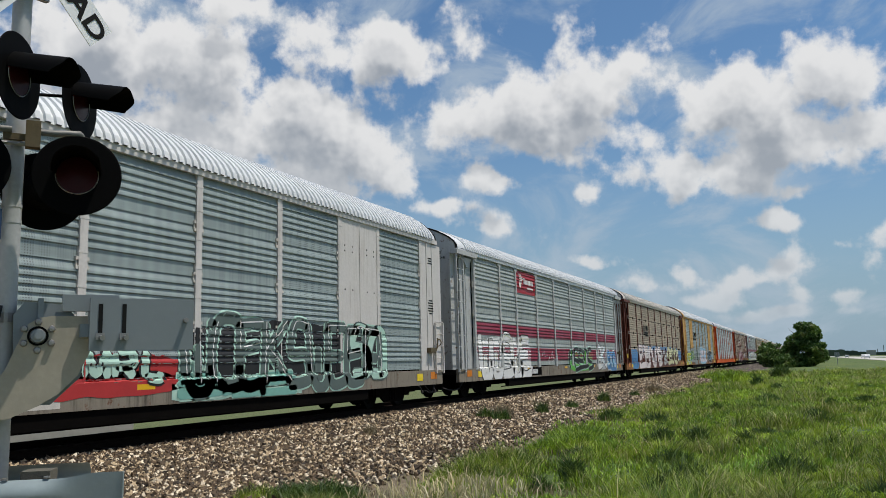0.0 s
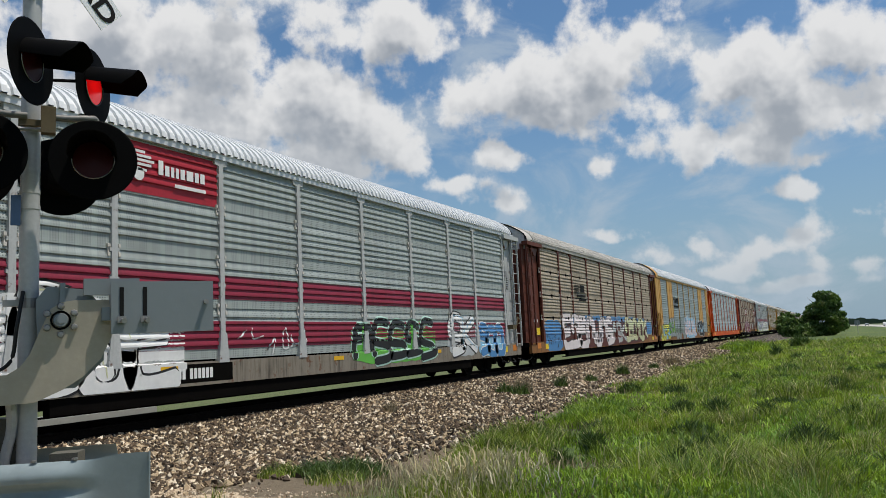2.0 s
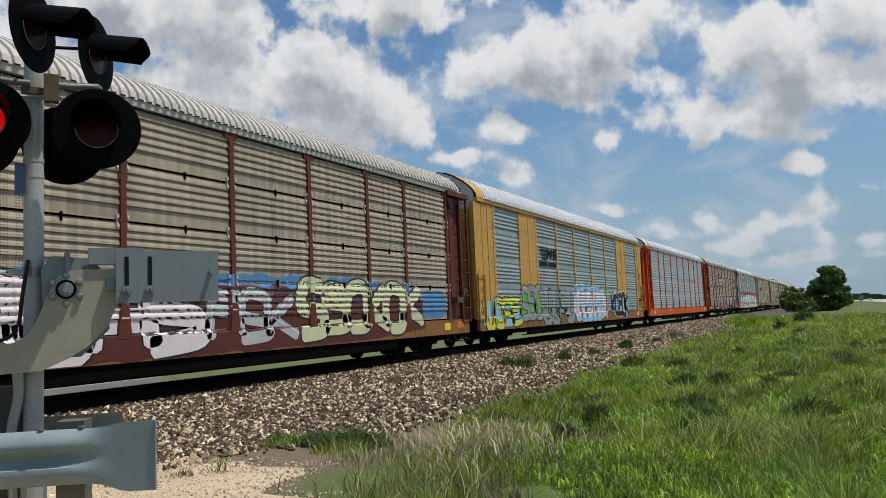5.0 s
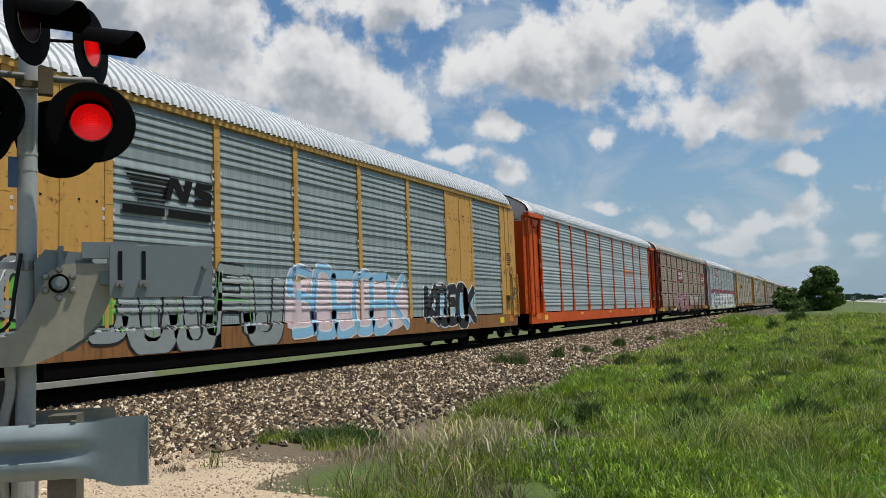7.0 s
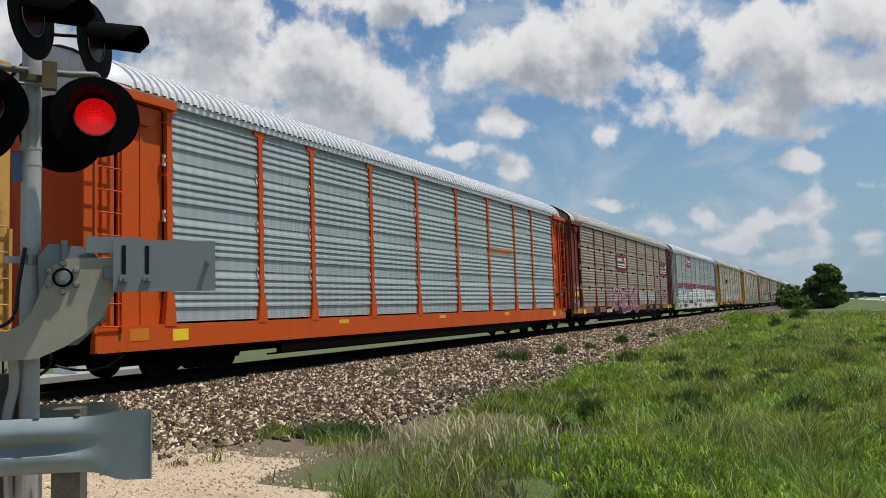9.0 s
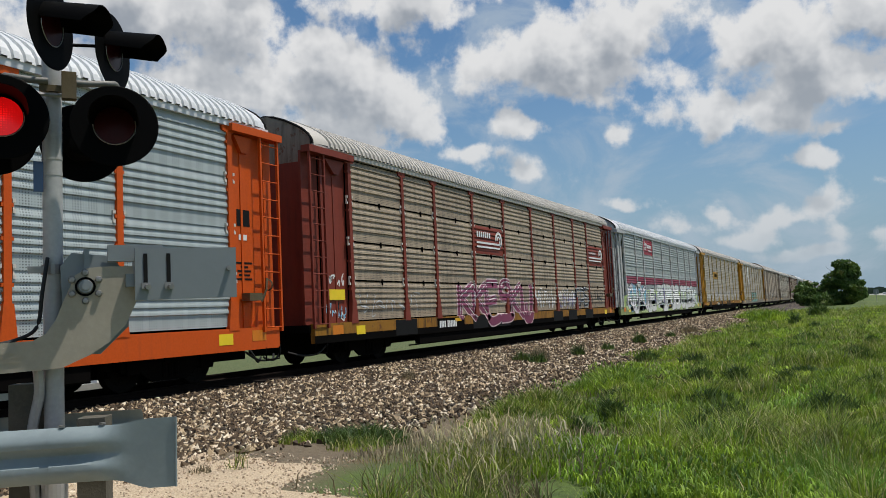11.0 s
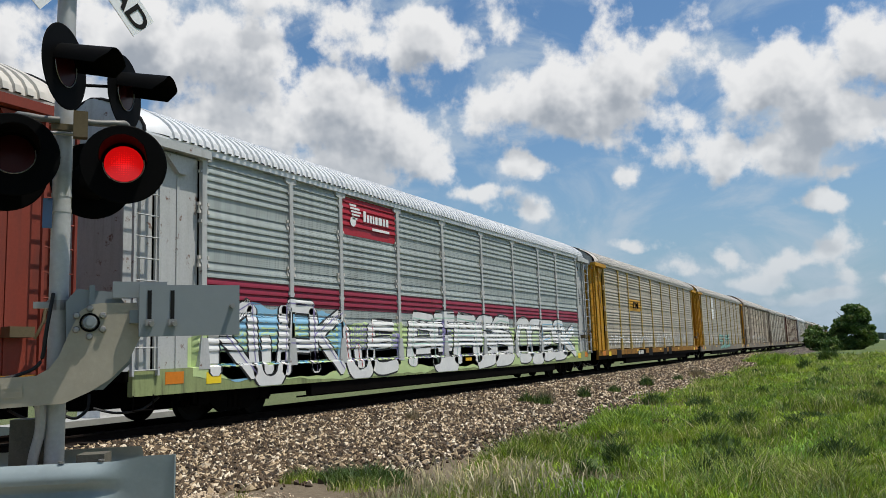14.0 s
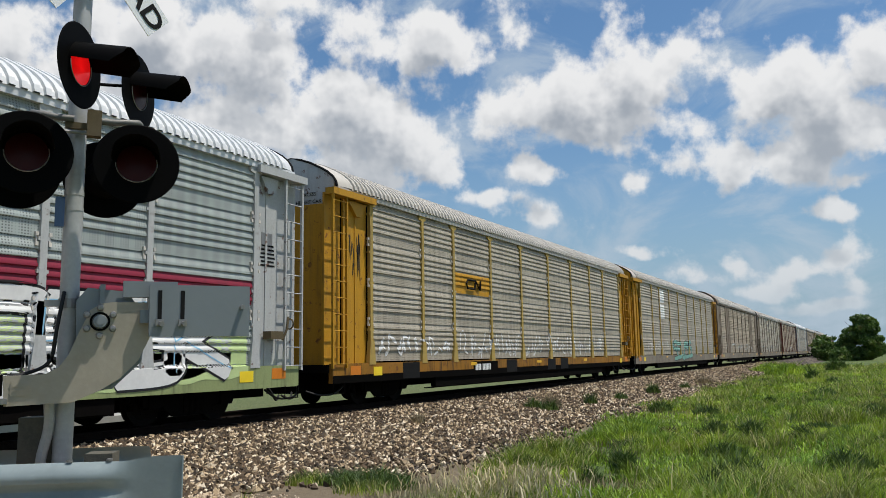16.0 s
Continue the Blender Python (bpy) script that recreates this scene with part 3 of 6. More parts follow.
ROOF_LINES = {
    "posts": [(1.53, 5.36), (1.50, 5.48), (1.40, 5.62), (1.22, 5.77), (0.98, 5.91), (0.66, 6.07), (0.33, 6.19), (0.0, 6.25)],
    "doors": [(1.53, 5.36), (1.50, 5.49), (1.40, 5.65), (1.22, 5.83), (0.98, 6.02), (0.66, 6.22), (0.33, 6.36), (0.0, 6.42)],
}
ROOF_LINES = {k: v + [(-x, z) for x, z in v[-2::-1]] for k, v in ROOF_LINES.items()}


def roof_build(kind):
    """Arched roof of ribbed sheets with ends bent down, and a scalloped lower edge."""
    rows, y, i = [], DOOR_F + 0.5, 0
    while y < DOOR_R - 0.5:
        for dy, up in ((0, 0), (0.075, 0), (0.09, 0.05), (0.188, 0.05)):
            rows.append([(x * (1 + up * 0.55), y + dy, z + up * (0.35 + 0.65 * (z - 5.36) / 0.98)) for x, z in ROOF_LINES[kind]])
        y += 0.205
    b = Build().grid(rows)
    return b


def roof_end(sign, kind):
    """Smooth end cap of the roof, drawn in towards the end doors."""
    y0, y1 = (DOOR_F + 0.52, DOOR_F - 0.02) if sign < 0 else (DOOR_R - 0.40, DOOR_R + 0.02)
    rows = []
    for k in range(5):
        u = k / 4
        s = 1 - 0.05 * u * u
        rows.append([(x * s, y0 + (y1 - y0) * u, 5.36 + (z - 5.36) * (1 - 0.03 * u * u) + 0.03) for x, z in ROOF_LINES[kind]])
    b = Build().grid(rows if sign > 0 else rows[::-1])
    return b


def end_door(sign, z_top, z_low, kind):
    """Bowed end door between two heights."""
    y = DOOR_F if sign < 0 else DOOR_R
    rows = []
    zs = [z_low + (z_top - z_low) * i / 8 for i in range(9)]
    for z in zs:
        w = 1.36
        for (xa, za), (xb, zb) in zip(ROOF_LINES[kind], ROOF_LINES[kind][1:8]):
            if za <= z <= zb:
                w = min(w, 0.96 * (xa + (xb - xa) * (z - za) / (zb - za)))
        if z >= ROOF_LINES[kind][7][1] - 0.05:
            w = 0.25
        rows.append([(w * c, y + sign * (0.08 * (1 - c * c)), z) for c in (-1, -0.75, -0.5, -0.25, 0, 0.25, 0.5, 0.75, 1)])
    return Build().grid(rows if sign > 0 else rows[::-1])


def post_build():
    """Side post: channel with a T-shaped head and a flared foot."""
    b = Build()
    b.prism([(-0.065, 1.45), (0.065, 1.45), (0.065, 5.10), (0.19, 5.13), (0.19, 5.26), (-0.19, 5.26), (-0.19, 5.13), (-0.065, 5.10)], 1.40, 0.092, "yz")
    b.prism([(-0.15, 1.02), (0.15, 1.02), (0.085, 1.62), (-0.085, 1.62)], 1.40, 0.112, "yz")
    for z in (1.9, 2.6, 3.11, 3.9, 4.17, 4.9):
        b.box(1.40, 1.487, -0.10, 0.10, z - 0.03, z + 0.03)
    return b


def slim_post_build():
    b = Build().box(1.40, 1.487, -0.085, 0.085, 1.06, 5.30)
    for z in (1.5, 2.1, 2.7, 3.3, 3.9, 4.5, 5.0):
        b.box(1.40, 1.492, -0.10, 0.10, z - 0.02, z + 0.02)
    return b


def clip_build():
    """Pale C-shaped strap beside a post, where two rows of screens meet."""
    return Build().box(1.43, 1.462, -0.012, 0.012, -0.06, 0.06).box(1.43, 1.482, -0.026, 0.026, 0.05, 0.11).box(1.43, 1.482, -0.026, 0.026, -0.11, -0.05)


def latch_build():
    """Small hanging latch at the joint of two screens."""
    return Build().box(1.42, 1.482, -0.016, 0.016, -0.07, 0.03).box(1.45, 1.488, -0.007, 0.007, -0.13, -0.06)


def rung_build():
    b = Build()
    b.tube([(1.54, -0.26, 0.0), (1.54, 0.26, 0.0)], 0.014, 6)
    return b


def truck_build():
    """Cast side frame with spring nest, bearing boxes and bolster end."""
    b = Build()
    for x in (0.98, -1.06):
        b.prism([(-1.15, 0.36), (-0.72, 0.36), (-0.42, 0.16), (0.42, 0.16), (0.72, 0.36), (1.15, 0.36), (1.15, 0.58), (0.5, 0.72), (-0.5, 0.72), (-1.15, 0.58)], x, 0.08, "yz")
        for y in (-0.9, 0.9):
            b.box(x - 0.03, x + 0.12, y - 0.14, y + 0.14, 0.32, 0.58)
        for y in (-0.15, 0, 0.15):
            b.tube([(x + 0.06, y, 0.22), (x + 0.06, y, 0.50)], 0.06, 8)
    b.box(-1.1, 1.1, -0.16, 0.16, 0.48, 0.70)
    b.box(-0.9, 0.9, -1.3, -1.22, 0.30, 0.42).box(-0.9, 0.9, 1.22, 1.3, 0.30, 0.42)
    return b


def wheelset_build():
    b = Build()
    for s in (-1, 1):
        b.lathe([(0.04, s * 0.66), (0.10, s * 0.70), (0.13, s * 0.78), (0.30, s * 0.76), (0.36, s * 0.80), (0.42, s * 0.80), (0.42, s * 0.70), (0.445, s * 0.68), (0.40, s * 0.66), (0.30, s * 0.70), (0.1, s * 0.66)], "x", 28)
        for k in range(3):
            a = 2.1 * k
            b.box(s * 0.785 - 0.01, s * 0.785 + 0.01, 0.2 * math.cos(a) - 0.03, 0.2 * math.cos(a) + 0.03, 0.2 * math.sin(a) - 0.03, 0.2 * math.sin(a) + 0.03)
    b.tube([(-0.98, 0, 0), (0.98, 0, 0)], 0.075, 12)
    return b


def bars_of_writing(b, y, z, n, h, x, sets=(4, 6), gap=0.4):
    """Plain upright bars that stand for painted reporting marks."""
    w = h * 0.55
    for n_c in sets:
        for _ in range(n_c):
            b.box(x, x + 0.004, y, y + w * 0.72, z, z + h)
            y += w
        y += w * gap * 2
    return b


CORNER = {"x": 1.36}


def side_x(y, z):
    """Outer surface of a car's road side."""
    if z < 1.07:
        return 1.502
    if y < -0.12 or y > 23.32:
        return CORNER["x"]
    if CORNER["x"] > 1.4 and (POSTS[1] < y < POSTS[2] or POSTS[7] < y < POSTS[8]):
        return 1.49 if abs(y - (POSTS[1] + POSTS[2]) / 2) < 0.05 or abs(y - (POSTS[7] + POSTS[8]) / 2) < 0.05 else 1.478
    for p in POSTS:
        if abs(y - p) < 0.10:
            return 1.495
    return ridge(z)


def stroke(b, pts, width, lift, z_floor=0.62):
    """A painted stroke that follows the ridged side; pts are (y, z)."""
    fine = []
    for (ya, za), (yb, zb) in zip(pts, pts[1:]):
        n = max(1, int(math.hypot(yb - ya, zb - za) / 0.035))
        fine += [(ya + (yb - ya) * i / n, za + (zb - za) * i / n) for i in range(n)]
    fine.append(pts[-1])
    m = max(3, int(2 * width / 0.03))
    across = [2 * i / m - 1 for i in range(m + 1)]
    rows = []
    for i, (y, z) in enumerate(fine):
        ya, za = fine[max(0, i - 1)]
        yb, zb = fine[min(len(fine) - 1, i + 1)]
        d = math.hypot(yb - ya, zb - za) or 1
        ny, nz = -(zb - za) / d, (yb - ya) / d
        w = width * (0.55 + 0.45 * min(1, min(i, len(fine) - 1 - i) / 2))
        row = []
        for k in across:
            py, pz = y + ny * w * k, max(z_floor, z + nz * w * k)
            row.append((side_x(py, pz) + lift, py, pz))
        rows.append(row)
    b.grid(rows)


def curve(pts, n=7):
    """A smooth line through a few points (y, z)."""
    out = []
    p = [pts[0], *pts, pts[-1]]
    for a, b, c, d in zip(p, p[1:], p[2:], p[3:]):
        for i in range(n):
            t = i / n
            out.append(tuple(0.5 * (2 * b[k] + (c[k] - a[k]) * t + (2 * a[k] - 5 * b[k] + 4 * c[k] - d[k]) * t * t + (3 * b[k] - a[k] - 3 * c[k] + d[k]) * t ** 3) for k in (0, 1)))
    out.append(pts[-1])
    return out


def patch(b, y0, y1, z0, z1, lift, wob=0.12, seed=0):
    """A sprayed backing cloud with an uneven rim, laid on the ridged side."""
    ny, nz = max(2, int((y1 - y0) / 0.09)), max(2, int((z1 - z0) / 0.025))
    rows = []
    for i in range(ny + 1):
        y = y0 + (y1 - y0) * i / ny
        e = min(1.0, 4 * min(i, ny - i) / ny + 0.25)
        top = z1 - (1 - e) * 0.3 * (z1 - z0) + wob * (noise.noise(Vector((y * 1.7, seed, 0))) + 0.5 * noise.noise(Vector((y * 5, seed, 4))))
        low = max(0.62, z0 + (1 - e) * 0.2 * (z1 - z0) + wob * 0.6 * noise.noise(Vector((y * 1.9, seed, 9))))
        rows.append([(side_x(y, low + (top - low) * j / nz) + lift, y, low + (top - low) * j / nz) for j in range(nz + 1)])
    b.grid(rows)


def graffiti(car, y0, y1, z0, z1, fill, line, seed, backing=None, count=6, weight=0.11, shine=None, forms=None):
    """Spray-painted tangle of fat abstract strokes: backing cloud, dark outlines, pale fill, thin shine marks."""
    r = random.Random(seed)
    if backing is not None:
        b = Build()
        patch(b, y0 - 0.15, y1 + 0.15, z0 - 0.05, z1 - 0.05, 0.003, 0.14, seed)
        pieces("graffiti_backing", b, backing, car)
    dark, pale, thin = Build(), Build(), Build()
    w = (y1 - y0) / count
    for i in range(count):
        a, c = y0 + w * (i - 0.02), y0 + w * (i + 1.08)
        zt, zb = z1 - r.uniform(0, 0.12), z0 + r.uniform(0, 0.12)
        zm = (zt + zb) / 2 + r.uniform(-0.15, 0.15)
        lines = r.choice([
            [[(a, zb), (a + w * 0.12, zt)], [(a + w * 0.1, zt), (c - w * 0.1, zt - 0.06)], [(a + w * 0.1, zm), (c - w * 0.2, zm)], [(c - w * 0.15, zt), (c - w * 0.05, zb)]],
            [[(c - w * 0.1, zt - 0.05), (a + w * 0.3, zt), (a + w * 0.1, zm + 0.1), (c - w * 0.2, zm - 0.05), (c - w * 0.15, zb + 0.1), (a, zb)]],
            [[(a, zb), (a, zt)], [(a, zm), (c - w * 0.1, zt)], [(a + w * 0.2, zm), (c, zb)]],
            [[(a, zt), (a + w * 0.2, zb), (c - w * 0.25, zb), (c - w * 0.1, zt)], [(a + w * 0.45, zm), (a + w * 0.5, zb)]],
            [[(a + w * 0.1, zb), (a, zm), (a + w * 0.25, zt), (c - w * 0.2, zt - 0.03), (c - w * 0.1, zm), (c - w * 0.25, zb), (a + w * 0.1, zb)]],
            [[(a, zt), (a + w * 0.06, zb), (c - w * 0.1, zb + 0.05)], [(a, zt), (c - w * 0.15, zt)], [(a + w * 0.05, zm), (c - w * 0.3, zm + 0.04)]],
        ])
        if forms is not None:
            lines = [[(a + w * 0.9 * p, z0 + (z1 - z0) * q) for p, q in ln] for ln in forms[i % len(forms)]]
        for ln in lines:
            ln = [(y + r.uniform(-0.04, 0.04), z + r.uniform(-0.04, 0.04)) for y, z in ln]
            pts = curve(ln, 6) if len(ln) > 2 else ln
            stroke(dark, pts, weight * 1.12 + 0.045, 0.008)
            stroke(pale, pts, weight * 1.12, 0.013)
            if shine is not None and r.random() < 0.7:
                stroke(thin, [(y + 0.03, z + 0.05) for y, z in pts[: max(2, len(pts) // 3)]], 0.014, 0.018)
    pieces("graffiti_outline", dark, line, car)
    pieces("graffiti_fill", pale, fill, car)
    if shine is not None and thin.f:
        pieces("graffiti_highlight", thin, shine, car)


def tag_lines(car, y0, y1, z0, z1, mat, seed, n=7, w=0.018):
    """Thin scrawled spray lines."""
    r = random.Random(seed)
    b = Build()
    y = y0
    step = (y1 - y0) / n
    for i in range(n):
        pts = [(y + step * r.uniform(-0.1, 1.1), r.uniform(z0, z1)) for _ in range(r.choice((3, 4, 5)))]
        stroke(b, curve(pts, 6), w, 0.008)
        y += step
    pieces("graffiti_scrawl", b, mat, car)


def autorack(label, trim, panel, roof, kind="posts", sill=None, endcap=None, near=True, post=None, slots=False):
    """A covered automobile railcar: flatcar sill, ridged side screens between posts, arched roof, end doors, ladders, trucks."""
    car = tagged(new("autorack_car"), label, "railcar", "autorack train")
    sill = sill or trim
    endcap = endcap or trim
    post = post or trim
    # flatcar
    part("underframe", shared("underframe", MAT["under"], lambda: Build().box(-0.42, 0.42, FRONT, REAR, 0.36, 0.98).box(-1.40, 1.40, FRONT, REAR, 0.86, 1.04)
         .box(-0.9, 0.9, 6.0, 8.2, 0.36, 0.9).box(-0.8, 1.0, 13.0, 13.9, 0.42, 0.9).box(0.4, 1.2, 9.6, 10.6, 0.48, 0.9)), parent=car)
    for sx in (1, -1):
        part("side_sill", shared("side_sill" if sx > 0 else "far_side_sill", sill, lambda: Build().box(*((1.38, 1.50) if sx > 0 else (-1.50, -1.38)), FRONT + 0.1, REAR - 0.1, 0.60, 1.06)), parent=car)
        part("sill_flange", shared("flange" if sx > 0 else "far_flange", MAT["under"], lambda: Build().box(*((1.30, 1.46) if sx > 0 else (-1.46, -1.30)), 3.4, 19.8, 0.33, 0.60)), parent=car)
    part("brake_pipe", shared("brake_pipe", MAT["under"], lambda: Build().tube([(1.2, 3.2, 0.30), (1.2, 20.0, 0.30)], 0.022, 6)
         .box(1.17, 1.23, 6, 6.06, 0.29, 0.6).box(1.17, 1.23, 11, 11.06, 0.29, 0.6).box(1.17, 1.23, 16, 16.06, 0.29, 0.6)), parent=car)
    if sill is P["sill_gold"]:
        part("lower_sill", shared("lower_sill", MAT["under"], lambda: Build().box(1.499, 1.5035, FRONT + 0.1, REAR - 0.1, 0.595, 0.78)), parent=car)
    # added black core, keeps daylight out and stands in for the shaded interior
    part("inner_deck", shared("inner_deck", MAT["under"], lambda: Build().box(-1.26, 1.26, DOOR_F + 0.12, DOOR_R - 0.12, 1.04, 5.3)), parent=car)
    # side screens
    bays = list(zip(POSTS, POSTS[1:]))
    wide = {"doors": {1, 7}}.get(kind, set())
    for i, (a, b) in enumerate(bays):
        if i in wide:
            me = shared(("door_panel", i), trim, lambda: Build().box(1.38, 1.475, a, b, 1.10, 5.28).box(1.47, 1.49, (a + b) / 2 - 0.02, (a + b) / 2 + 0.02, 1.10, 5.28))
            part("door_panel", me, parent=car)
            if near:
                pieces("rivet", rivets(a, b), MAT["black"], car)
            continue
        for z0, z1 in ROWS:
            if near:
                me = shared(("side_panel", i, z0), panel, lambda: ridged(a + 0.06, b - 0.06, z0, z1 + (0 if slots else 0.04)), True)
                part("side_panel", me, parent=car)
            if near and slots and z0 > 1.2:
                part("panel_latch", shared("panel_latch", MAT["under"], latch_build), parent=car, at=(0, (a + b) / 2 + 0.1, z0))
        if not near:
            me = shared(("side_panel", i), panel, lambda: ridged(a + 0.06, b - 0.06, ROWS[0][0], ROWS[-1][1]), True)
            part("side_panel", me, parent=car)
    far_side = shared("far_side_panel", panel, lambda: Build().box(-1.46, -1.42, 0, 23.2, 1.1, 5.25))
    part("far_side_panel", far_side, parent=car)
    for i, y in enumerate(POSTS):
        if kind == "doors":
            part("side_post", shared("slim_post", post, slim_post_build), parent=car, at=(0, y, 0))
        else:
            part("side_post", shared("side_post", post, post_build), parent=car, at=(0, y, 0))
        if near:
            for z in (2.105, 3.105, 4.165):
                for s in (-0.115, 0.115):
                    part("panel_clip", shared("panel_clip", MAT["clip"], clip_build), parent=car, at=(0, y + s, z))
        part("far_post", shared("far_post", trim, lambda: Build().box(-1.51, -1.42, -0.07, 0.07, 1.06, 5.28)), parent=car, at=(0, y, 0))
    for sx in (1, -1):
        part("roof_rail", shared("roof_rail" if sx > 0 else "far_roof_rail", trim if kind == "doors" else roof, lambda: Build().box(*((1.40, 1.515) if sx > 0 else (-1.515, -1.40)), FRONT + 0.3, REAR - 0.3, 5.24, 5.375)), parent=car)
    # roof
    part("roof", shared(("roof", kind), roof, lambda: roof_build(kind)), parent=car)
    for sgn in (-1, 1):
        part("roof_end", shared(("roof_end" if sgn < 0 else "rear_roof_end", kind), roof if sgn > 0 or kind != "doors" else trim, lambda: roof_end(sgn, kind), True), parent=car)
        part("roof_end_trim", shared(("roof_end_trim" if sgn < 0 else "rear_trim", kind), MAT["black"], lambda: end_trim(sgn, kind)), parent=car)
        part("end_door", shared("end_door" if sgn < 0 else "rear_door", trim, lambda: end_door(sgn, 5.0, 0.95, kind), True), parent=car)
        part("end_gable", shared(("end_gable" if sgn < 0 else "rear_gable", kind), endcap, lambda: end_door(sgn, ROOF_LINES[kind][7][1] - 0.02, 5.0, kind), True), parent=car)
    # corner bays with doors and ladders
    for e, sgn in ((0.0, -1), (23.20, 1)):
        y_a, y_b = (FRONT + 0.7, -0.07) if sgn < 0 else (23.27, REAR - 0.7)
        dx = CORNER["x"] = 1.36 if kind == "posts" else 1.47
        part("corner_panel", shared(("corner_panel", sgn), trim, lambda: Build().box(dx - 0.05, dx, y_a, y_b, 1.06, 5.24).box(dx, dx + 0.02, (y_a + y_b) / 2 - 0.03, (y_a + y_b) / 2 + 0.03, 1.06, 5.24)), parent=car)
        part("far_corner_panel", shared(("far_corner", sgn), trim, lambda: Build().box(-1.46, -1.40, min(e, e + sgn * 1.7), max(e, e + sgn * 1.7), 1.06, 5.24)), parent=car)
        outer = FRONT + 0.02 if sgn < 0 else REAR - 0.02
        inner = FRONT + 0.66 if sgn < 0 else REAR - 0.66
        lo, hi = min(outer, inner), max(outer, inner)
        part("ladder_bay", shared(("ladder_bay", sgn), trim, lambda: Build().box(1.24, 1.30, lo, hi, 1.0, 5.2) if kind == "posts" else Build().box(1.32, 1.472, lo, hi, 1.0, 5.2)), parent=car)
        if kind == "posts":
            part("corner_lintel", shared(("corner_lintel", sgn), trim, lambda: Build().box(1.34, 1.60, min(outer, e) - 0.02, max(outer, e) + 0.08, 5.14, 5.30)), parent=car)
            part("bracket", shared(("bracket", sgn), trim, lambda: Build().prism([(y_a + 0.1, 5.1), (y_b - 0.1, 5.1), ((y_a + y_b) / 2 + 0.15, 4.75), ((y_a + y_b) / 2 - 0.05, 4.75)], 1.36, 0.10, "yz")), parent=car)
        ladder = part("ladder", shared(("ladder", sgn), trim, lambda: Build().box(1.50, 1.56, -0.31, -0.26, 0.95, 5.16 if kind == "posts" else 2.6).box(1.50, 1.56, 0.26, 0.31, 0.95, 5.16 if kind == "posts" else 2.6)), parent=car, at=(0, (lo + hi) / 2, 0))
        for i in range(11 if kind == "posts" else 5):
            part("rung", shared("rung", trim, rung_build, True), parent=ladder, at=(0, 0, 1.05 + 0.395 * i))
        part("coupler", shared(("coupler", sgn), MAT["under"], lambda: Build().box(-0.16, 0.16, min(outer, outer + sgn * 0.55), max(outer, outer + sgn * 0.55), 0.62, 0.92).box(-0.22, 0.22, min(outer + sgn * 0.3, outer + sgn * 0.6), max(outer + sgn * 0.3, outer + sgn * 0.6), 0.58, 0.95)), parent=car)
        part("air_hose", shared(("air_hose", sgn), MAT["hose"], lambda: Build().tube(curve3([(0.5, outer, 0.66), (0.6, outer + sgn * 0.1, 0.42), (0.55, outer + sgn * 0.3, 0.27), (0.45, outer + sgn * 0.52, 0.36)]), 0.028, 6)
             .tube(curve3([(1.25, outer - sgn * 0.9, 0.55), (1.25, outer - sgn * 0.5, 0.36), (1.2, outer, 0.34), (1.0, outer + sgn * 0.3, 0.44)]), 0.024, 6), True), parent=car)
        part("step_stirrup", shared(("stirrup", sgn), MAT["under"], lambda: Build().tube([(1.50, lo + 0.1, 0.62), (1.50, lo + 0.1, 0.36), (1.50, hi - 0.1, 0.36), (1.50, hi - 0.1, 0.62)], 0.016, 6)), parent=car)
        part("orange_tab", shared(("orange_tab", sgn), MAT["orange_tab"], lambda: Build().box(1.5, 1.506, (e + sgn * 0.75) - 0.22, (e + sgn * 0.75) + 0.22, 0.78, 1.0)), parent=car)
        part("warning_plate", shared(("warning_plate", sgn), MAT["label_yellow"], lambda: Build().box(1.5, 1.507, (e - sgn * 0.25) - 0.2, (e - sgn * 0.25) + 0.2, 0.74, 0.96)), parent=car)
    part("brake_wheel", shared("brake_wheel", MAT["brass"], lambda: Build().box(1.40, 1.62, 23.55, 23.95, 1.62, 1.78).tube([(1.55, 24.0, 1.6), (1.60, 24.1, 1.85), (1.58, 24.15, 2.1)], 0.025, 6)
         .lathe([(0.10, 24.2), (0.13, 24.22), (0.10, 24.24)], "y", 12, centre=(1.56, 0, 1.95))), parent=car)
    for y in (5.9, 11.6, 17.2):
        part("reflector", shared("reflector", MAT["amber"], lambda: Build().box(1.5, 1.506, -0.22, 0.22, 0.9, 1.0)), parent=car, at=(0, y, 0))
    # running gear
    for y in (1.3, 21.9):
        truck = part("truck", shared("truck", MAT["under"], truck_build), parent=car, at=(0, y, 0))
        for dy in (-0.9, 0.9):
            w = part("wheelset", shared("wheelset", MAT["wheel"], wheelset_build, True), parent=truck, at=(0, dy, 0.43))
            if near:
                WHEELS.append((w, dy))
    CARS.append(car)
    return car


def rivets(a, b):
    r = Build()
    for z in (2.3, 3.3, 4.35, 4.5):
        for i in range(5):
            y = a + 0.25 + (b - a - 0.5) * i / 4
            r.box(1.475, 1.482, y - 0.02, y + 0.02, z - 0.02, z + 0.02)
    return r


def curve3(pts, n=6):
    p = [Vector(q) for q in (pts[0], *pts, pts[-1])]
    out = []
    for a, b, c, d in zip(p, p[1:], p[2:], p[3:]):
        for i in range(n):
            t = i / n
            out.append(0.5 * (2 * b + (c - a) * t + (2 * a - 5 * b + 4 * c - d) * t * t + (3 * b - a - 3 * c + d) * t ** 3))
    out.append(Vector(pts[-1]))
    return out


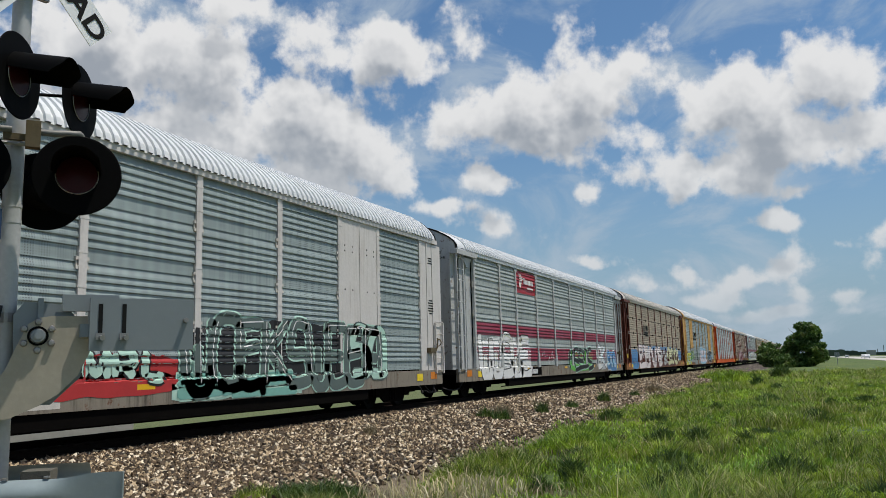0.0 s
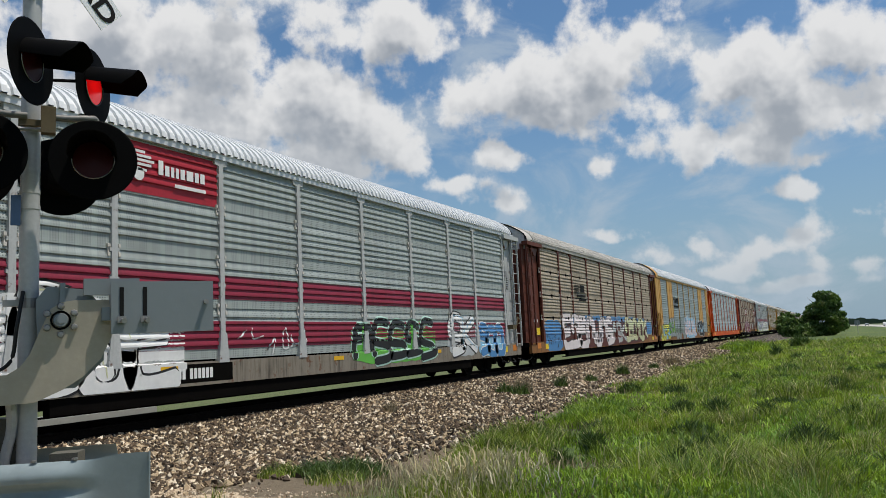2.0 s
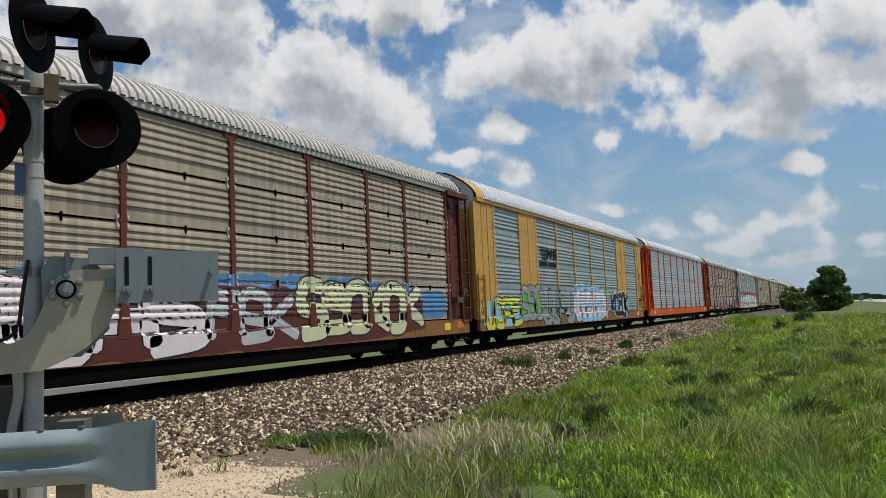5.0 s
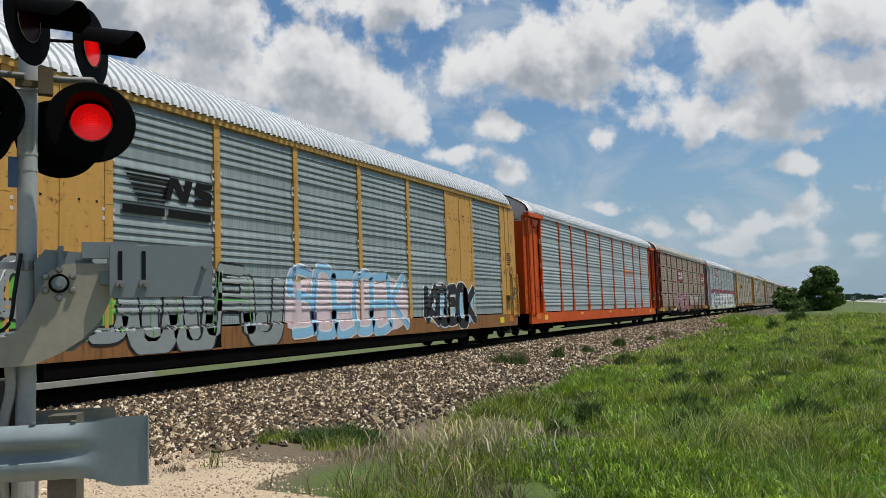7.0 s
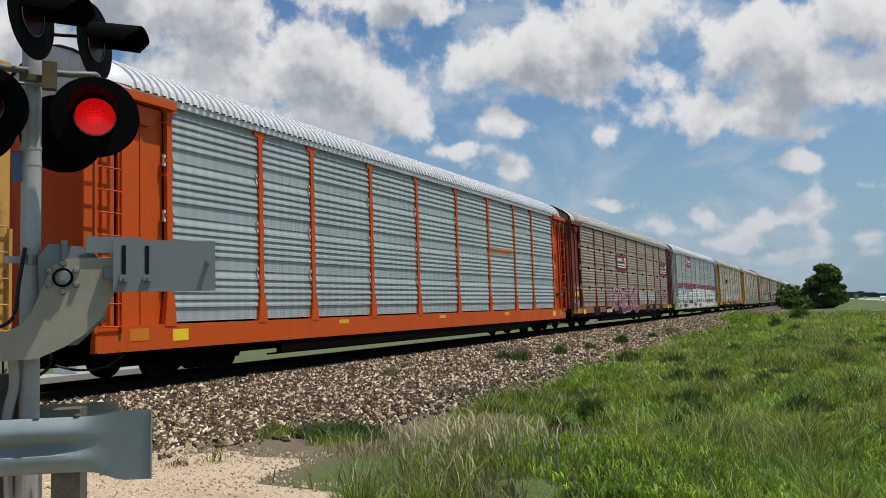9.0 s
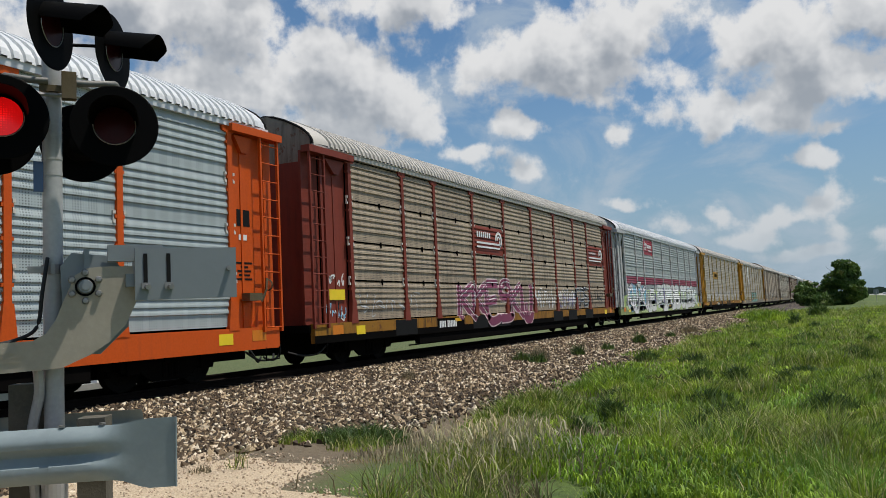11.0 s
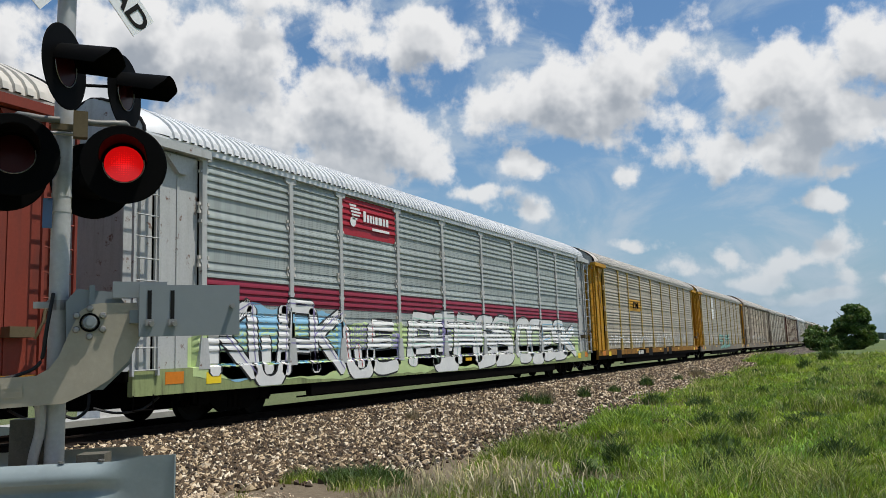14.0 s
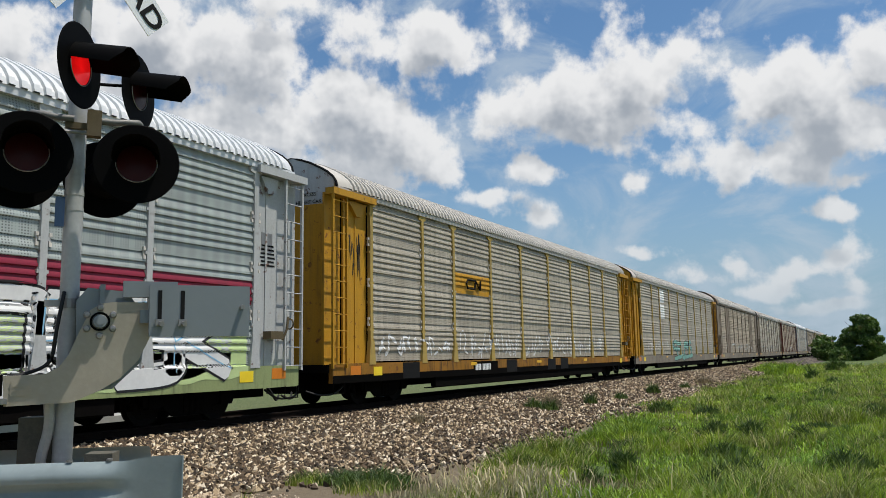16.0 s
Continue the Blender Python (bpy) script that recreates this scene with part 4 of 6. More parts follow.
def end_trim(sgn, kind):
    """Dark beading where roof and end door meet."""
    y = DOOR_F - 0.03 if sgn < 0 else DOOR_R + 0.03
    return Build().tube([(x * 0.955, y, 5.36 + (z - 5.36) * 0.97 + 0.03) for x, z in ROOF_LINES[kind]], 0.03, 6)


def text_part(name, body, size, mat, parent, at, label="", extrude=0.003, squeeze=1.0, bold=0.0):
    """Lettering with the built-in font, turned into a mesh."""
    cu = bpy.data.curves.new(name, "FONT")
    cu.body, cu.size, cu.extrude, cu.align_x, cu.align_y = body, size, extrude, "CENTER", "CENTER"
    cu.offset = bold
    tmp = bpy.data.objects.new(name + "_curve", cu)
    scene.collection.objects.link(tmp)
    me = bpy.data.meshes.new_from_object(tmp.evaluated_get(bpy.context.evaluated_depsgraph_get()))
    bpy.data.objects.remove(tmp)
    me.materials.clear()
    me.materials.append(mat)
    for v in me.vertices:
        v.co.x *= squeeze
    ob = new(name, me)
    ob.parent = parent
    ob.matrix_basis = at
    if label:
        ob["label"] = label
    return ob


def excess_sign(car, mat, z=5.25):
    for i, word in enumerate(("EXCESS", "HEIGHT CAR")):
        text_part("clearance_lettering", word, 0.13, mat, car, pose(0.62, DOOR_F - 0.075, z - 0.19 * i, 90, 0, 3), "stencilled clearance lettering")


def marks(car, y, mat=None, z=0.74):
    part("mark_field", Build().box(1.4995, 1.5005, y - 0.15, y + 1.75, z - 0.08, z + 0.28), MAT["under" if mat is None else "clip"], car)
    pieces("reporting_mark", bars_of_writing(Build(), y, z, 10, 0.2, 1.502), mat or MAT["white"], car)


def stencils(car, y, z, mat, seed, n=5, x=1.365):
    """Small unreadable stencil lines as bars."""
    r = random.Random(seed)
    b = Build()
    for i in range(n):
        w = r.uniform(0.2, 0.5)
        b.box(x, x + 0.004, y - w / 2, y + w / 2, z - i * 0.085, z - i * 0.085 + 0.04)
    pieces("stencil", b, mat, car)


CARS, WHEELS = [], []
P = {
    "white": paint("trim_white", (0.62, 0.59, 0.56), 0.55, 0, (0.30, 0.24, 0.20), 0.3, 0.0),
    "grey": paint("trim_grey", (0.46, 0.47, 0.46), 0.55, 0, (0.20, 0.17, 0.15), 0.3, 0.1),
    "brown": paint("trim_brown", (0.125, 0.034, 0.02), 0.6, 0, (0.05, 0.03, 0.025), 0.4),
    "yellow": paint("trim_yellow", (0.56, 0.31, 0.075), 0.55, 0, (0.22, 0.12, 0.05), 0.35, 0.15),
    "orange": paint("trim_orange", (0.58, 0.085, 0.006), 0.55, 0, (0.30, 0.06, 0.02), 0.25),
    "maroon": paint("trim_maroon", (0.21, 0.04, 0.024), 0.6, 0, (0.06, 0.03, 0.025), 0.4),
    "gold": paint("trim_gold", (0.50, 0.255, 0.018), 0.6, 0, (0.16, 0.09, 0.03), 0.45, 0.15),
    "gold_dull": paint("trim_gold_dull", (0.44, 0.31, 0.085), 0.65, 0, (0.14, 0.10, 0.05), 0.5),
    "tan_dull": paint("trim_tan_dull", (0.21, 0.165, 0.12), 0.65, 0, (0.08, 0.06, 0.045), 0.5),
    "sill_gold": paint("sill_gold", (0.30, 0.14, 0.016), 0.65, 0, (0.03, 0.02, 0.015), 0.9, 0.5),
    "sill_tan": paint("sill_tan", (0.24, 0.21, 0.165), 0.65, 0, (0.05, 0.04, 0.03), 0.7, 0.3),
    "sill_brown": paint("sill_brown", (0.26, 0.12, 0.04), 0.65, 0, (0.05, 0.03, 0.02), 0.7),
    "sill_lime": paint("sill_lime", (0.27, 0.32, 0.14), 0.65, 0, (0.05, 0.04, 0.03), 0.6),
}
S = {
    "blue_grey": screen("screen_blue_grey", (0.32, 0.38, 0.37), (0.15, 0.175, 0.175), 0.4),
    "grey": screen("screen_grey", (0.37, 0.41, 0.385), (0.19, 0.19, 0.175), 0.35),
    "tan": screen("screen_tan", (0.46, 0.38, 0.275), (0.16, 0.125, 0.09), 0.6, 0.1, 0.65, 0.9),
    "bright": screen("screen_bright", (0.40, 0.455, 0.45), (0.28, 0.31, 0.31), 0.25),
    "dusty": screen("screen_dusty", (0.42, 0.335, 0.235), (0.13, 0.10, 0.07), 0.6, 0.1, 0.65, 0.9),
    "dull": screen("screen_dull", (0.46, 0.41, 0.32), (0.20, 0.165, 0.115), 0.6, 0.1, 0.6),
    "olive": screen("screen_olive", (0.30, 0.28, 0.21), (0.13, 0.11, 0.08), 0.6, 0.1, 0.65),
}
G = {n: plain("spray_" + n, c, 0.6, 0, 2.0, 0.25) for n, c in {
    "white": (0.72, 0.72, 0.70), "black": (0.015, 0.015, 0.016), "teal": (0.18, 0.40, 0.34), "mint": (0.42, 0.62, 0.52), "red": (0.42, 0.03, 0.03),
    "blue": (0.07, 0.22, 0.45), "sky": (0.25, 0.50, 0.68), "pink": (0.68, 0.54, 0.55), "yellow": (0.62, 0.60, 0.06), "green": (0.12, 0.42, 0.06),
    "silver": (0.45, 0.47, 0.47), "slate": (0.10, 0.135, 0.125), "steel": (0.26, 0.29, 0.285), "blush": (0.74, 0.67, 0.66), "rust": (0.10, 0.022, 0.016), "purple": (0.20, 0.04, 0.09), "lime": (0.50, 0.62, 0.28), "cream": (0.60, 0.60, 0.36), "violet": (0.25, 0.22, 0.42)}.items()}
SILVER, TAN = MAT["roof_silver"], MAT["roof_tan"]

# white car with double doors, and a large teal piece
c = autorack("white and blue-grey autorack railcar with teal graffiti", P["white"], S["blue_grey"], SILVER, "doors", P["sill_tan"])
graffiti(c, 12.4, 16.4, 0.66, 1.1, G["teal"], G["mint"], 13, G["mint"], 3, 0.10)
graffiti(c, 12.6, 20.4, 0.85, 2.35, G["slate"], G["mint"], 11, G["black"], 9, 0.12, G["white"])
graffiti(c, 18.9, 20.8, 0.95, 2.25, G["mint"], G["slate"], 14, None, 2, 0.13, G["white"])
patch_r = Build()
patch(patch_r, 9.0, 12.4, 0.80, 1.25, 0.003, 0.08, 3)
pieces("graffiti_backing", patch_r, G["red"], c)
graffiti(c, 10.25, 12.3, 1.12, 1.60, G["mint"], G["black"], 12, G["red"], 3, 0.085, None, (
    [[(0, 0), (0.05, 1)], [(0.05, 1), (0.45, 0.3), (0.8, 1)], [(0.8, 1), (0.85, 0)]],
    [[(0, 0), (0, 1)], [(0, 1), (0.55, 0.95), (0.6, 0.6), (0, 0.5)], [(0.3, 0.5), (0.75, 0)]],
    [[(0, 1), (0, 0)], [(0, 0), (0.6, 0), (0.6, 0.25)]]))
stencils(c, 23.9, 3.3, MAT["black"], 3, 6, 1.472)
stencils(c, 23.9, 4.7, MAT["black"], 4, 3, 1.472)
marks(c, 8.0, MAT["black"])

# the two grey cars with red bands and a red name banner


def banner_car(label, lower_band):
    car = autorack(label, P["grey"], S["grey"], SILVER, "posts", P["sill_tan"] if lower_band else P["sill_lime"])
    for a, b in zip(POSTS, POSTS[1:]):
        part("red_band", shared(("red_band", a), MAT["band"], lambda: ridged(a + 0.07, b - 0.07, 2.32, 2.80, 0.004), True), parent=car)
        if lower_band:
            part("red_band", shared(("low_band", a), MAT["band"], lambda: ridged(a + 0.07, b - 0.07, 1.30, 1.86, 0.004), True), parent=car)
    ban = part("name_banner", ridged(4.74, 7.31, 4.22, 5.19, 0.006), MAT["banner"], car, "dark red name banner with pale emblem", smooth=True)
    b = Build()
    for i, (z, w) in enumerate(((4.98, 0.30), (4.90, 0.42), (4.82, 0.46), (4.74, 0.36), (4.64, 0.22))):
        b.box(1.480, 1.485, 5.05 + 0.03 * i, 5.05 + 0.03 * i + w, z, z + 0.05)
    b.lathe([(0.0, 1.480), (0.13, 1.480), (0.13, 1.485), (0.0, 1.485)], "x", 16, centre=(0, 5.2, 4.58))
    y = 5.68
    for w, h in ((0.12, 0.28), (0.11, 0.2), (0.08, 0.2), (0.08, 0.2), (0.12, 0.2), (0.18, 0.2), (0.11, 0.2), (0.12, 0.2)):
        b.box(1.480, 1.485, y, y + w, 4.64, 4.64 + h)
        y += w + 0.045
    b.box(1.480, 1.485, 6.1, 6.95, 4.45, 4.52)
    pieces("emblem_shape", b, MAT["white"], ban)
    excess_sign(car, MAT["black"])
    stencils(car, 24.0 - 0.3, 3.6, MAT["black"], 5, 6, 1.362)
    part("data_plate", Build().box(1.36, 1.366, 23.5, 23.85, 3.5, 3.9), MAT["steel"], car)
    return car


c = banner_car("grey autorack railcar with red bands and red name banner", True)
graffiti(c, 0.4, 6.2, 0.75, 2.3, G["white"], G["black"], 21, G["white"], 5, 0.17, G["cream"])
tag_lines(c, 7.8, 10.5, 1.1, 1.75, G["white"], 22, 6, 0.02)
graffiti(c, 12.4, 17.0, 0.78, 1.85, G["black"], G["mint"], 23, G["green"], 5, 0.10)
graffiti(c, 18.2, 20.2, 0.8, 2.1, G["white"], G["black"], 24, G["silver"], 2, 0.14, G["sky"])
graffiti(c, 20.6, 22.8, 0.72, 1.75, G["blue"], G["white"], 25, G["sky"], 3, 0.13, G["black"])
marks(c, 5.9)

c = autorack("brown autorack railcar with dusty screens and white graffiti", P["brown"], S["tan"], TAN, "posts", P["sill_brown"], P["white"], slots=True)
patch_b = Build()
patch(patch_b, 0.1, 2.6, 0.62, 2.0, 0.003, 0.1, 5)
patch(patch_b, 3.4, 21.0, 1.5, 2.25, 0.002, 0.16, 6)
patch(patch_b, 21.3, 23.0, 1.15, 2.0, 0.003, 0.1, 8)
pieces("graffiti_backing", patch_b, G["blue"], c)
patch_b = Build()
patch(patch_b, 2.5, 21.4, 0.64, 2.0, 0.005, 0.12, 7)
pieces("graffiti_backing", patch_b, G["rust"], c)
graffiti(c, 2.9, 12.0, 0.78, 2.1, G["blush"], G["black"], 31, None, 7, 0.20, G["pink"])
graffiti(c, 12.2, 15.0, 0.85, 1.9, G["silver"], G["rust"], 34, None, 3, 0.12, G["white"])
graffiti(c, 15.2, 21.2, 0.9, 2.05, G["cream"], G["black"], 32, None, 6, 0.17, G["white"])
tag_lines(c, 0.3, 2.4, 0.75, 1.3, G["black"], 33, 6, 0.014)
b = Build()
for i in range(6):
    b.box(1.474, 1.480, 5.0, 6.0 - 0.05 * i, 3.72 - 0.075 * i, 3.755 - 0.075 * i)
b.box(1.474, 1.480, 6.05, 6.75, 3.42, 3.78)
for k in range(2):
    b.box(1.474, 1.480, 5.4 + 0.3 * k, 6.9, 3.18 - 0.2 * k, 3.29 - 0.2 * k)
pieces("emblem_shape", b, MAT["black"], c)
excess_sign(c, MAT["black"], 5.32)
part("yellow_square", Build().box(1.385, 1.392, -0.85, -0.25, 1.36, 1.66), MAT["label_yellow"], c)
pieces("stencil", bars_of_writing(Build(), -0.9, 1.9, 8, 0.12, 1.365, (2, 5)), MAT["white"], c)
marks(c, 3.9, None, 0.72)

c = autorack("yellow and galvanized autorack railcar with colourful graffiti", P["yellow"], S["blue_grey"], SILVER, "doors", P["sill_brown"], P["white"])
graffiti(c, -1.2, 2.4, 0.75, 1.75, G["yellow"], G["black"], 41, G["sky"], 4, 0.10)
graffiti(c, 2.5, 5.0, 0.95, 2.2, G["steel"], G["black"], 42, G["green"], 3, 0.12, G["white"])
graffiti(c, 5.1, 9.4, 0.80, 2.25, G["steel"], G["black"], 43, None, 4, 0.17, G["green"])
graffiti(c, 9.8, 15.4, 0.75, 2.35, G["sky"], G["white"], 44, G["pink"], 6, 0.095, G["violet"])
graffiti(c, 16.8, 20.4, 0.85, 2.05, G["black"], G["white"], 45, G["sky"], 5, 0.15)
b = Build()
for i in range(7):
    b.box(1.474, 1.480, 5.0 + 0.05 * i, 6.1 - 0.02 * i, 3.95 - 0.085 * i, 3.99 - 0.085 * i)
b.prism([(5.9, 3.55), (6.1, 3.95), (6.3, 3.95), (6.45, 3.7), (6.5, 3.95), (6.7, 3.95), (6.55, 3.5), (6.4, 3.5), (6.2, 3.8), (6.1, 3.5)], 1.474, 0.006, "yz")
b.prism([(6.75, 3.5), (7.2, 3.5), (7.25, 3.75), (6.95, 3.82), (7.25, 3.86), (7.25, 3.95), (6.8, 3.95), (6.75, 3.7), (7.05, 3.62), (6.75, 3.6)], 1.474, 0.006, "yz")
b.box(1.474, 1.480, 4.95, 5.95, 3.18, 3.34).box(1.474, 1.480, 6.05, 7.2, 3.18, 3.34)
pieces("emblem_shape", b, MAT["black"], c)
marks(c, 5.7, None, 0.72)
stencils(c, 23.9, 3.4, MAT["black"], 46, 6, 1.472)
tag_lines(c, 23.4, 24.5, 2.5, 2.9, G["black"], 47, 5, 0.016)

c = autorack("orange autorack railcar with bright galvanized screens", P["orange"], S["bright"], SILVER, "posts", None, P["white"])
pieces("emblem_shape", Build().box(1.474, 1.480, 15.9, 18.1, 3.35, 3.45).box(1.474, 1.480, 15.9, 18.1, 3.18, 3.24), MAT["orange_tab"], c)
excess_sign(c, MAT["black"])
stencils(c, -0.5, 2.0, MAT["black"], 51, 4, 1.362)
part("data_plate", Build().box(1.36, 1.366, 23.5, 23.9, 3.2, 3.55), MAT["black"], c)
part("notice", Build().box(1.362, 1.368, 23.55, 23.8, 2.9, 3.02), MAT["white"], c)
stencils(c, 23.7, 2.4, MAT["black"], 52, 5, 1.362)

c = autorack("maroon autorack railcar with brown dusty screens", P["maroon"], S["dusty"], TAN, "posts", P["sill_gold"], P["sill_tan"], slots=True)
for y0, y1 in ((7.5, 10.0), (20.5, 23.1)):
    z0, z1 = (3.15, 4.12)
    ban = part("name_panel", ridged(y0, y1, z0, z1, 0.006), P["maroon"], c, "maroon name panel with pale stripes", smooth=True)
    b = Build().box(1.480, 1.485, y0 + 0.15, y1 - 0.35, 3.36, 3.42).box(1.480, 1.485, y0 + 0.15, y1 - 0.25, 3.50, 3.57)
    b.lathe([(0.20, 1.480), (0.30, 1.480), (0.30, 1.485), (0.20, 1.485), (0.20, 1.480)], "x", 20, (-60, 190), (0, y1 - 0.45, 3.70))
    b.lathe([(0.09, 1.480), (0.14, 1.480), (0.14, 1.485), (0.09, 1.485), (0.09, 1.480)], "x", 16, (-60, 190), (0, y1 - 0.45, 3.70))
    for k in range(7):
        b.box(1.480, 1.485, y0 + 0.18 + 0.17 * k, y0 + 0.29 + 0.17 * k, 3.72, 3.92 if y0 < 10 else 3.80)
    pieces("emblem_shape", b, MAT["white"], ban)
graffiti(c, 6.2, 12.6, 0.85, 2.15, G["purple"], G["pink"], 61, None, 6, 0.13, G["white"])
tag_lines(c, 0.3, 3.5, 1.2, 1.8, G["silver"], 62, 8, 0.014)
tag_lines(c, 12.9, 15.4, 1.2, 2.0, G["white"], 63, 10, 0.03)
tag_lines(c, 15.8, 18.2, 1.1, 2.0, G["white"], 66, 12, 0.035)
tag_lines(c, 15.8, 18.2, 1.1, 1.8, G["violet"], 67, 8, 0.03)
graffiti(c, 18.3, 20.2, 1.15, 2.0, G["black"], G["silver"], 64, None, 3, 0.04)
tag_lines(c, 20.5, 22.9, 1.2, 1.95, G["black"], 65, 9, 0.03)
marks(c, 4.6)
b = Build()
for y in (2.0, 7.0, 9.0, 15.0, 17.0, 19.5):
    b.box(1.5, 1.507, y, y + 1.2, 0.62, 1.05)
pieces("sill_patch", b, MAT["black"], c)
part("yellow_square", Build().box(1.385, 1.392, -0.95, -0.25, 1.62, 1.88), MAT["label_yellow"], c)
tag_lines(c, -0.95, -0.25, 1.95, 2.3, G["white"], 68, 4, 0.022)
tag_lines(c, -1.0, -0.2, 1.15, 1.6, G["sky"], 69, 5, 0.02)
tag_lines(c, -0.9, -0.3, 1.1, 1.5, G["white"], 70, 3, 0.02)

c = banner_car("grey autorack railcar with red band and full-length graffiti", False)
bk = Build()
patch(bk, -0.3, 23.0, 0.66, 2.0, 0.003, 0.12, 71)
pieces("graffiti_backing", bk, G["lime"], c)
graffiti(c, 0.3, 4.6, 0.8, 2.35, G["white"], G["black"], 72, G["sky"], 4, 0.13, G["violet"])
graffiti(c, 4.8, 7.2, 0.8, 2.0, G["white"], G["black"], 73, G["violet"], 2, 0.14, G["red"])
graffiti(c, 8.0, 15.2, 0.8, 2.25, G["white"], G["black"], 74, G["violet"], 5, 0.22, G["mint"])
graffiti(c, 15.8, 22.4, 0.9, 2.15, G["white"], G["black"], 75, G["silver"], 5, 0.19, G["sky"])
marks(c, 4.8)

c = autorack("golden yellow autorack railcar with dusty grey screens", P["gold"], S["dull"], TAN, "posts", P["sill_gold"], P["grey"], post=P["gold_dull"])
ban = part("name_panel", ridged(4.74, 7.31, 3.15, 3.80, 0.006), P["gold"], c, "yellow name panel", smooth=True)
pieces("emblem_shape", Build().tube([(1.49, 6.1, 3.62), (1.49, 5.6, 3.62), (1.49, 5.5, 3.5), (1.49, 5.6, 3.34), (1.49, 6.1, 3.34), (1.49, 6.15, 3.62), (1.49, 6.5, 3.34), (1.49, 6.55, 3.64)], 0.03, 6), MAT["black"], ban)
tag_lines(c, 0.4, 4.5, 1.2, 1.8, G["white"], 81, 14, 0.032)
tag_lines(c, 5.0, 10.0, 1.15, 2.0, G["white"], 82, 16, 0.032)
tag_lines(c, 10.4, 20.0, 1.15, 2.0, G["white"], 83, 24, 0.032)
excess_sign(c, MAT["black"])
tag_lines(c, -0.85, -0.35, 3.2, 4.4, G["black"], 84, 6, 0.012)
marks(c, 6.0)
b = Build()
for y in (1.5, 8.5, 12.5, 14.0):
    b.box(1.5, 1.507, y, y + 0.9, 0.62, 1.05)
pieces("sill_patch", b, MAT["black"], c)

c = autorack("yellow autorack railcar with a tall white name board", P["gold"], S["dull"], TAN, "posts", P["sill_tan"], P["gold"], post=P["gold_dull"])
part("name_board", ridged(4.9, 6.0, 3.3, 5.1, 0.006), MAT["white"], c, "tall white board")
graffiti(c, 8.0, 14.0, 0.8, 1.9, G["teal"], G["black"], 91, None, 5, 0.10, G["mint"])
tag_lines(c, 1.0, 7.0, 1.2, 1.9, G["white"], 92, 10)

FAR = [("tan", "brown", TAN, "tan_dull"), ("dull", "grey", TAN, "tan_dull"), ("dusty", "brown", TAN, "brown"), ("dull", "grey", SILVER, "grey"), ("tan", "tan", TAN, "tan_dull"),
       ("dull", "gold", TAN, "gold_dull"), ("olive", "tan", TAN, "tan_dull"), ("grey", "grey", SILVER, "grey"), ("dusty", "brown", TAN, "brown")]
FAR_LABELS = ["tan autorack railcar with pale scrawls low down", "dull grey autorack railcar with dusty screens", "brown autorack railcar with dusty screens", "grey autorack railcar with a silver roof",
              "tan autorack railcar with weathered screens", "yellow autorack railcar with dull screens", "olive brown autorack railcar", "grey autorack railcar with pale screens", "brown autorack railcar at the tail of the view"]
for i, ((sc, _, roof, tr), lab) in enumerate(zip(FAR, FAR_LABELS)):
    c = autorack(lab, P[tr], S[sc], roof, "posts" if i % 3 else "doors", P["sill_tan"], near=False, post=P["gold_dull"] if tr == "gold" else None)
    tag_lines(c, 2.0, 20.0, 1.15, 1.95, G["silver"], 100 + i, 10, 0.03)

# ---------------------------------------------------------------- level-crossing signal with gate
signal = tagged(new("crossing_signal"), "galvanized level-crossing signal mast with black lamps and gate", "crossing signal")
signal.matrix_basis = pose(-4.43, 3.26, 0, 0, 0, 53.13)
part("mast", Build().tube([(0, 0, -0.25), (0, 0, 4.55)], 0.057, 24), MAT["mast"], signal, smooth=True)
for z in (2.15, 2.25):
    part("mast_joint", Build().tube([(0, 0, z - 0.012), (0, 0, z + 0.012)], 0.060, 24), MAT["mast"], signal, smooth=True)
part("mast_base", Build().tube([(0, 0, -0.25), (0, 0, 0.30)], 0.075, 20).box(-0.20, 0.20, -0.20, 0.20, -0.28, -0.16), MAT["mast"], signal)
part("conduit", Build().tube(curve3([(-0.10, 0.02, 0.1), (-0.12, 0, 0.55), (-0.08, -0.04, 0.80), (-0.09, -0.06, 0.98)]), 0.03, 8), MAT["mast"], signal, smooth=True)
part("notice", Build().box(-0.105, -0.05, -0.05, -0.042, 2.03, 2.22), MAT["sign_blue"], signal, "small blue notice plate")


def lens_mesh():
    """Disc with a glowing face and a dark one."""
    v, f, n = [], [], 28
    for y in (-0.006, 0.006):
        v.append((0, y * 2.2, 0))
        v += [(0.132 * math.cos(2 * math.pi * k / n), y, 0.132 * math.sin(2 * math.pi * k / n)) for k in range(n)]
    for k in range(n):
        j = (k + 1) % n
        f += [(0, 1 + k, 1 + j), (n + 1, n + 2 + j, n + 2 + k), (1 + k, n + 2 + k, n + 2 + j, 1 + j)]
    me = bpy.data.meshes.new("lens")
    me.from_pydata(v, [], f)
    me.materials.append(MAT["lens_on"])
    me.materials.append(MAT["lens_off"])
    me.polygons.foreach_set("material_index", [(0, 1, 1)[i % 3] for i in range(len(f))])
    return me


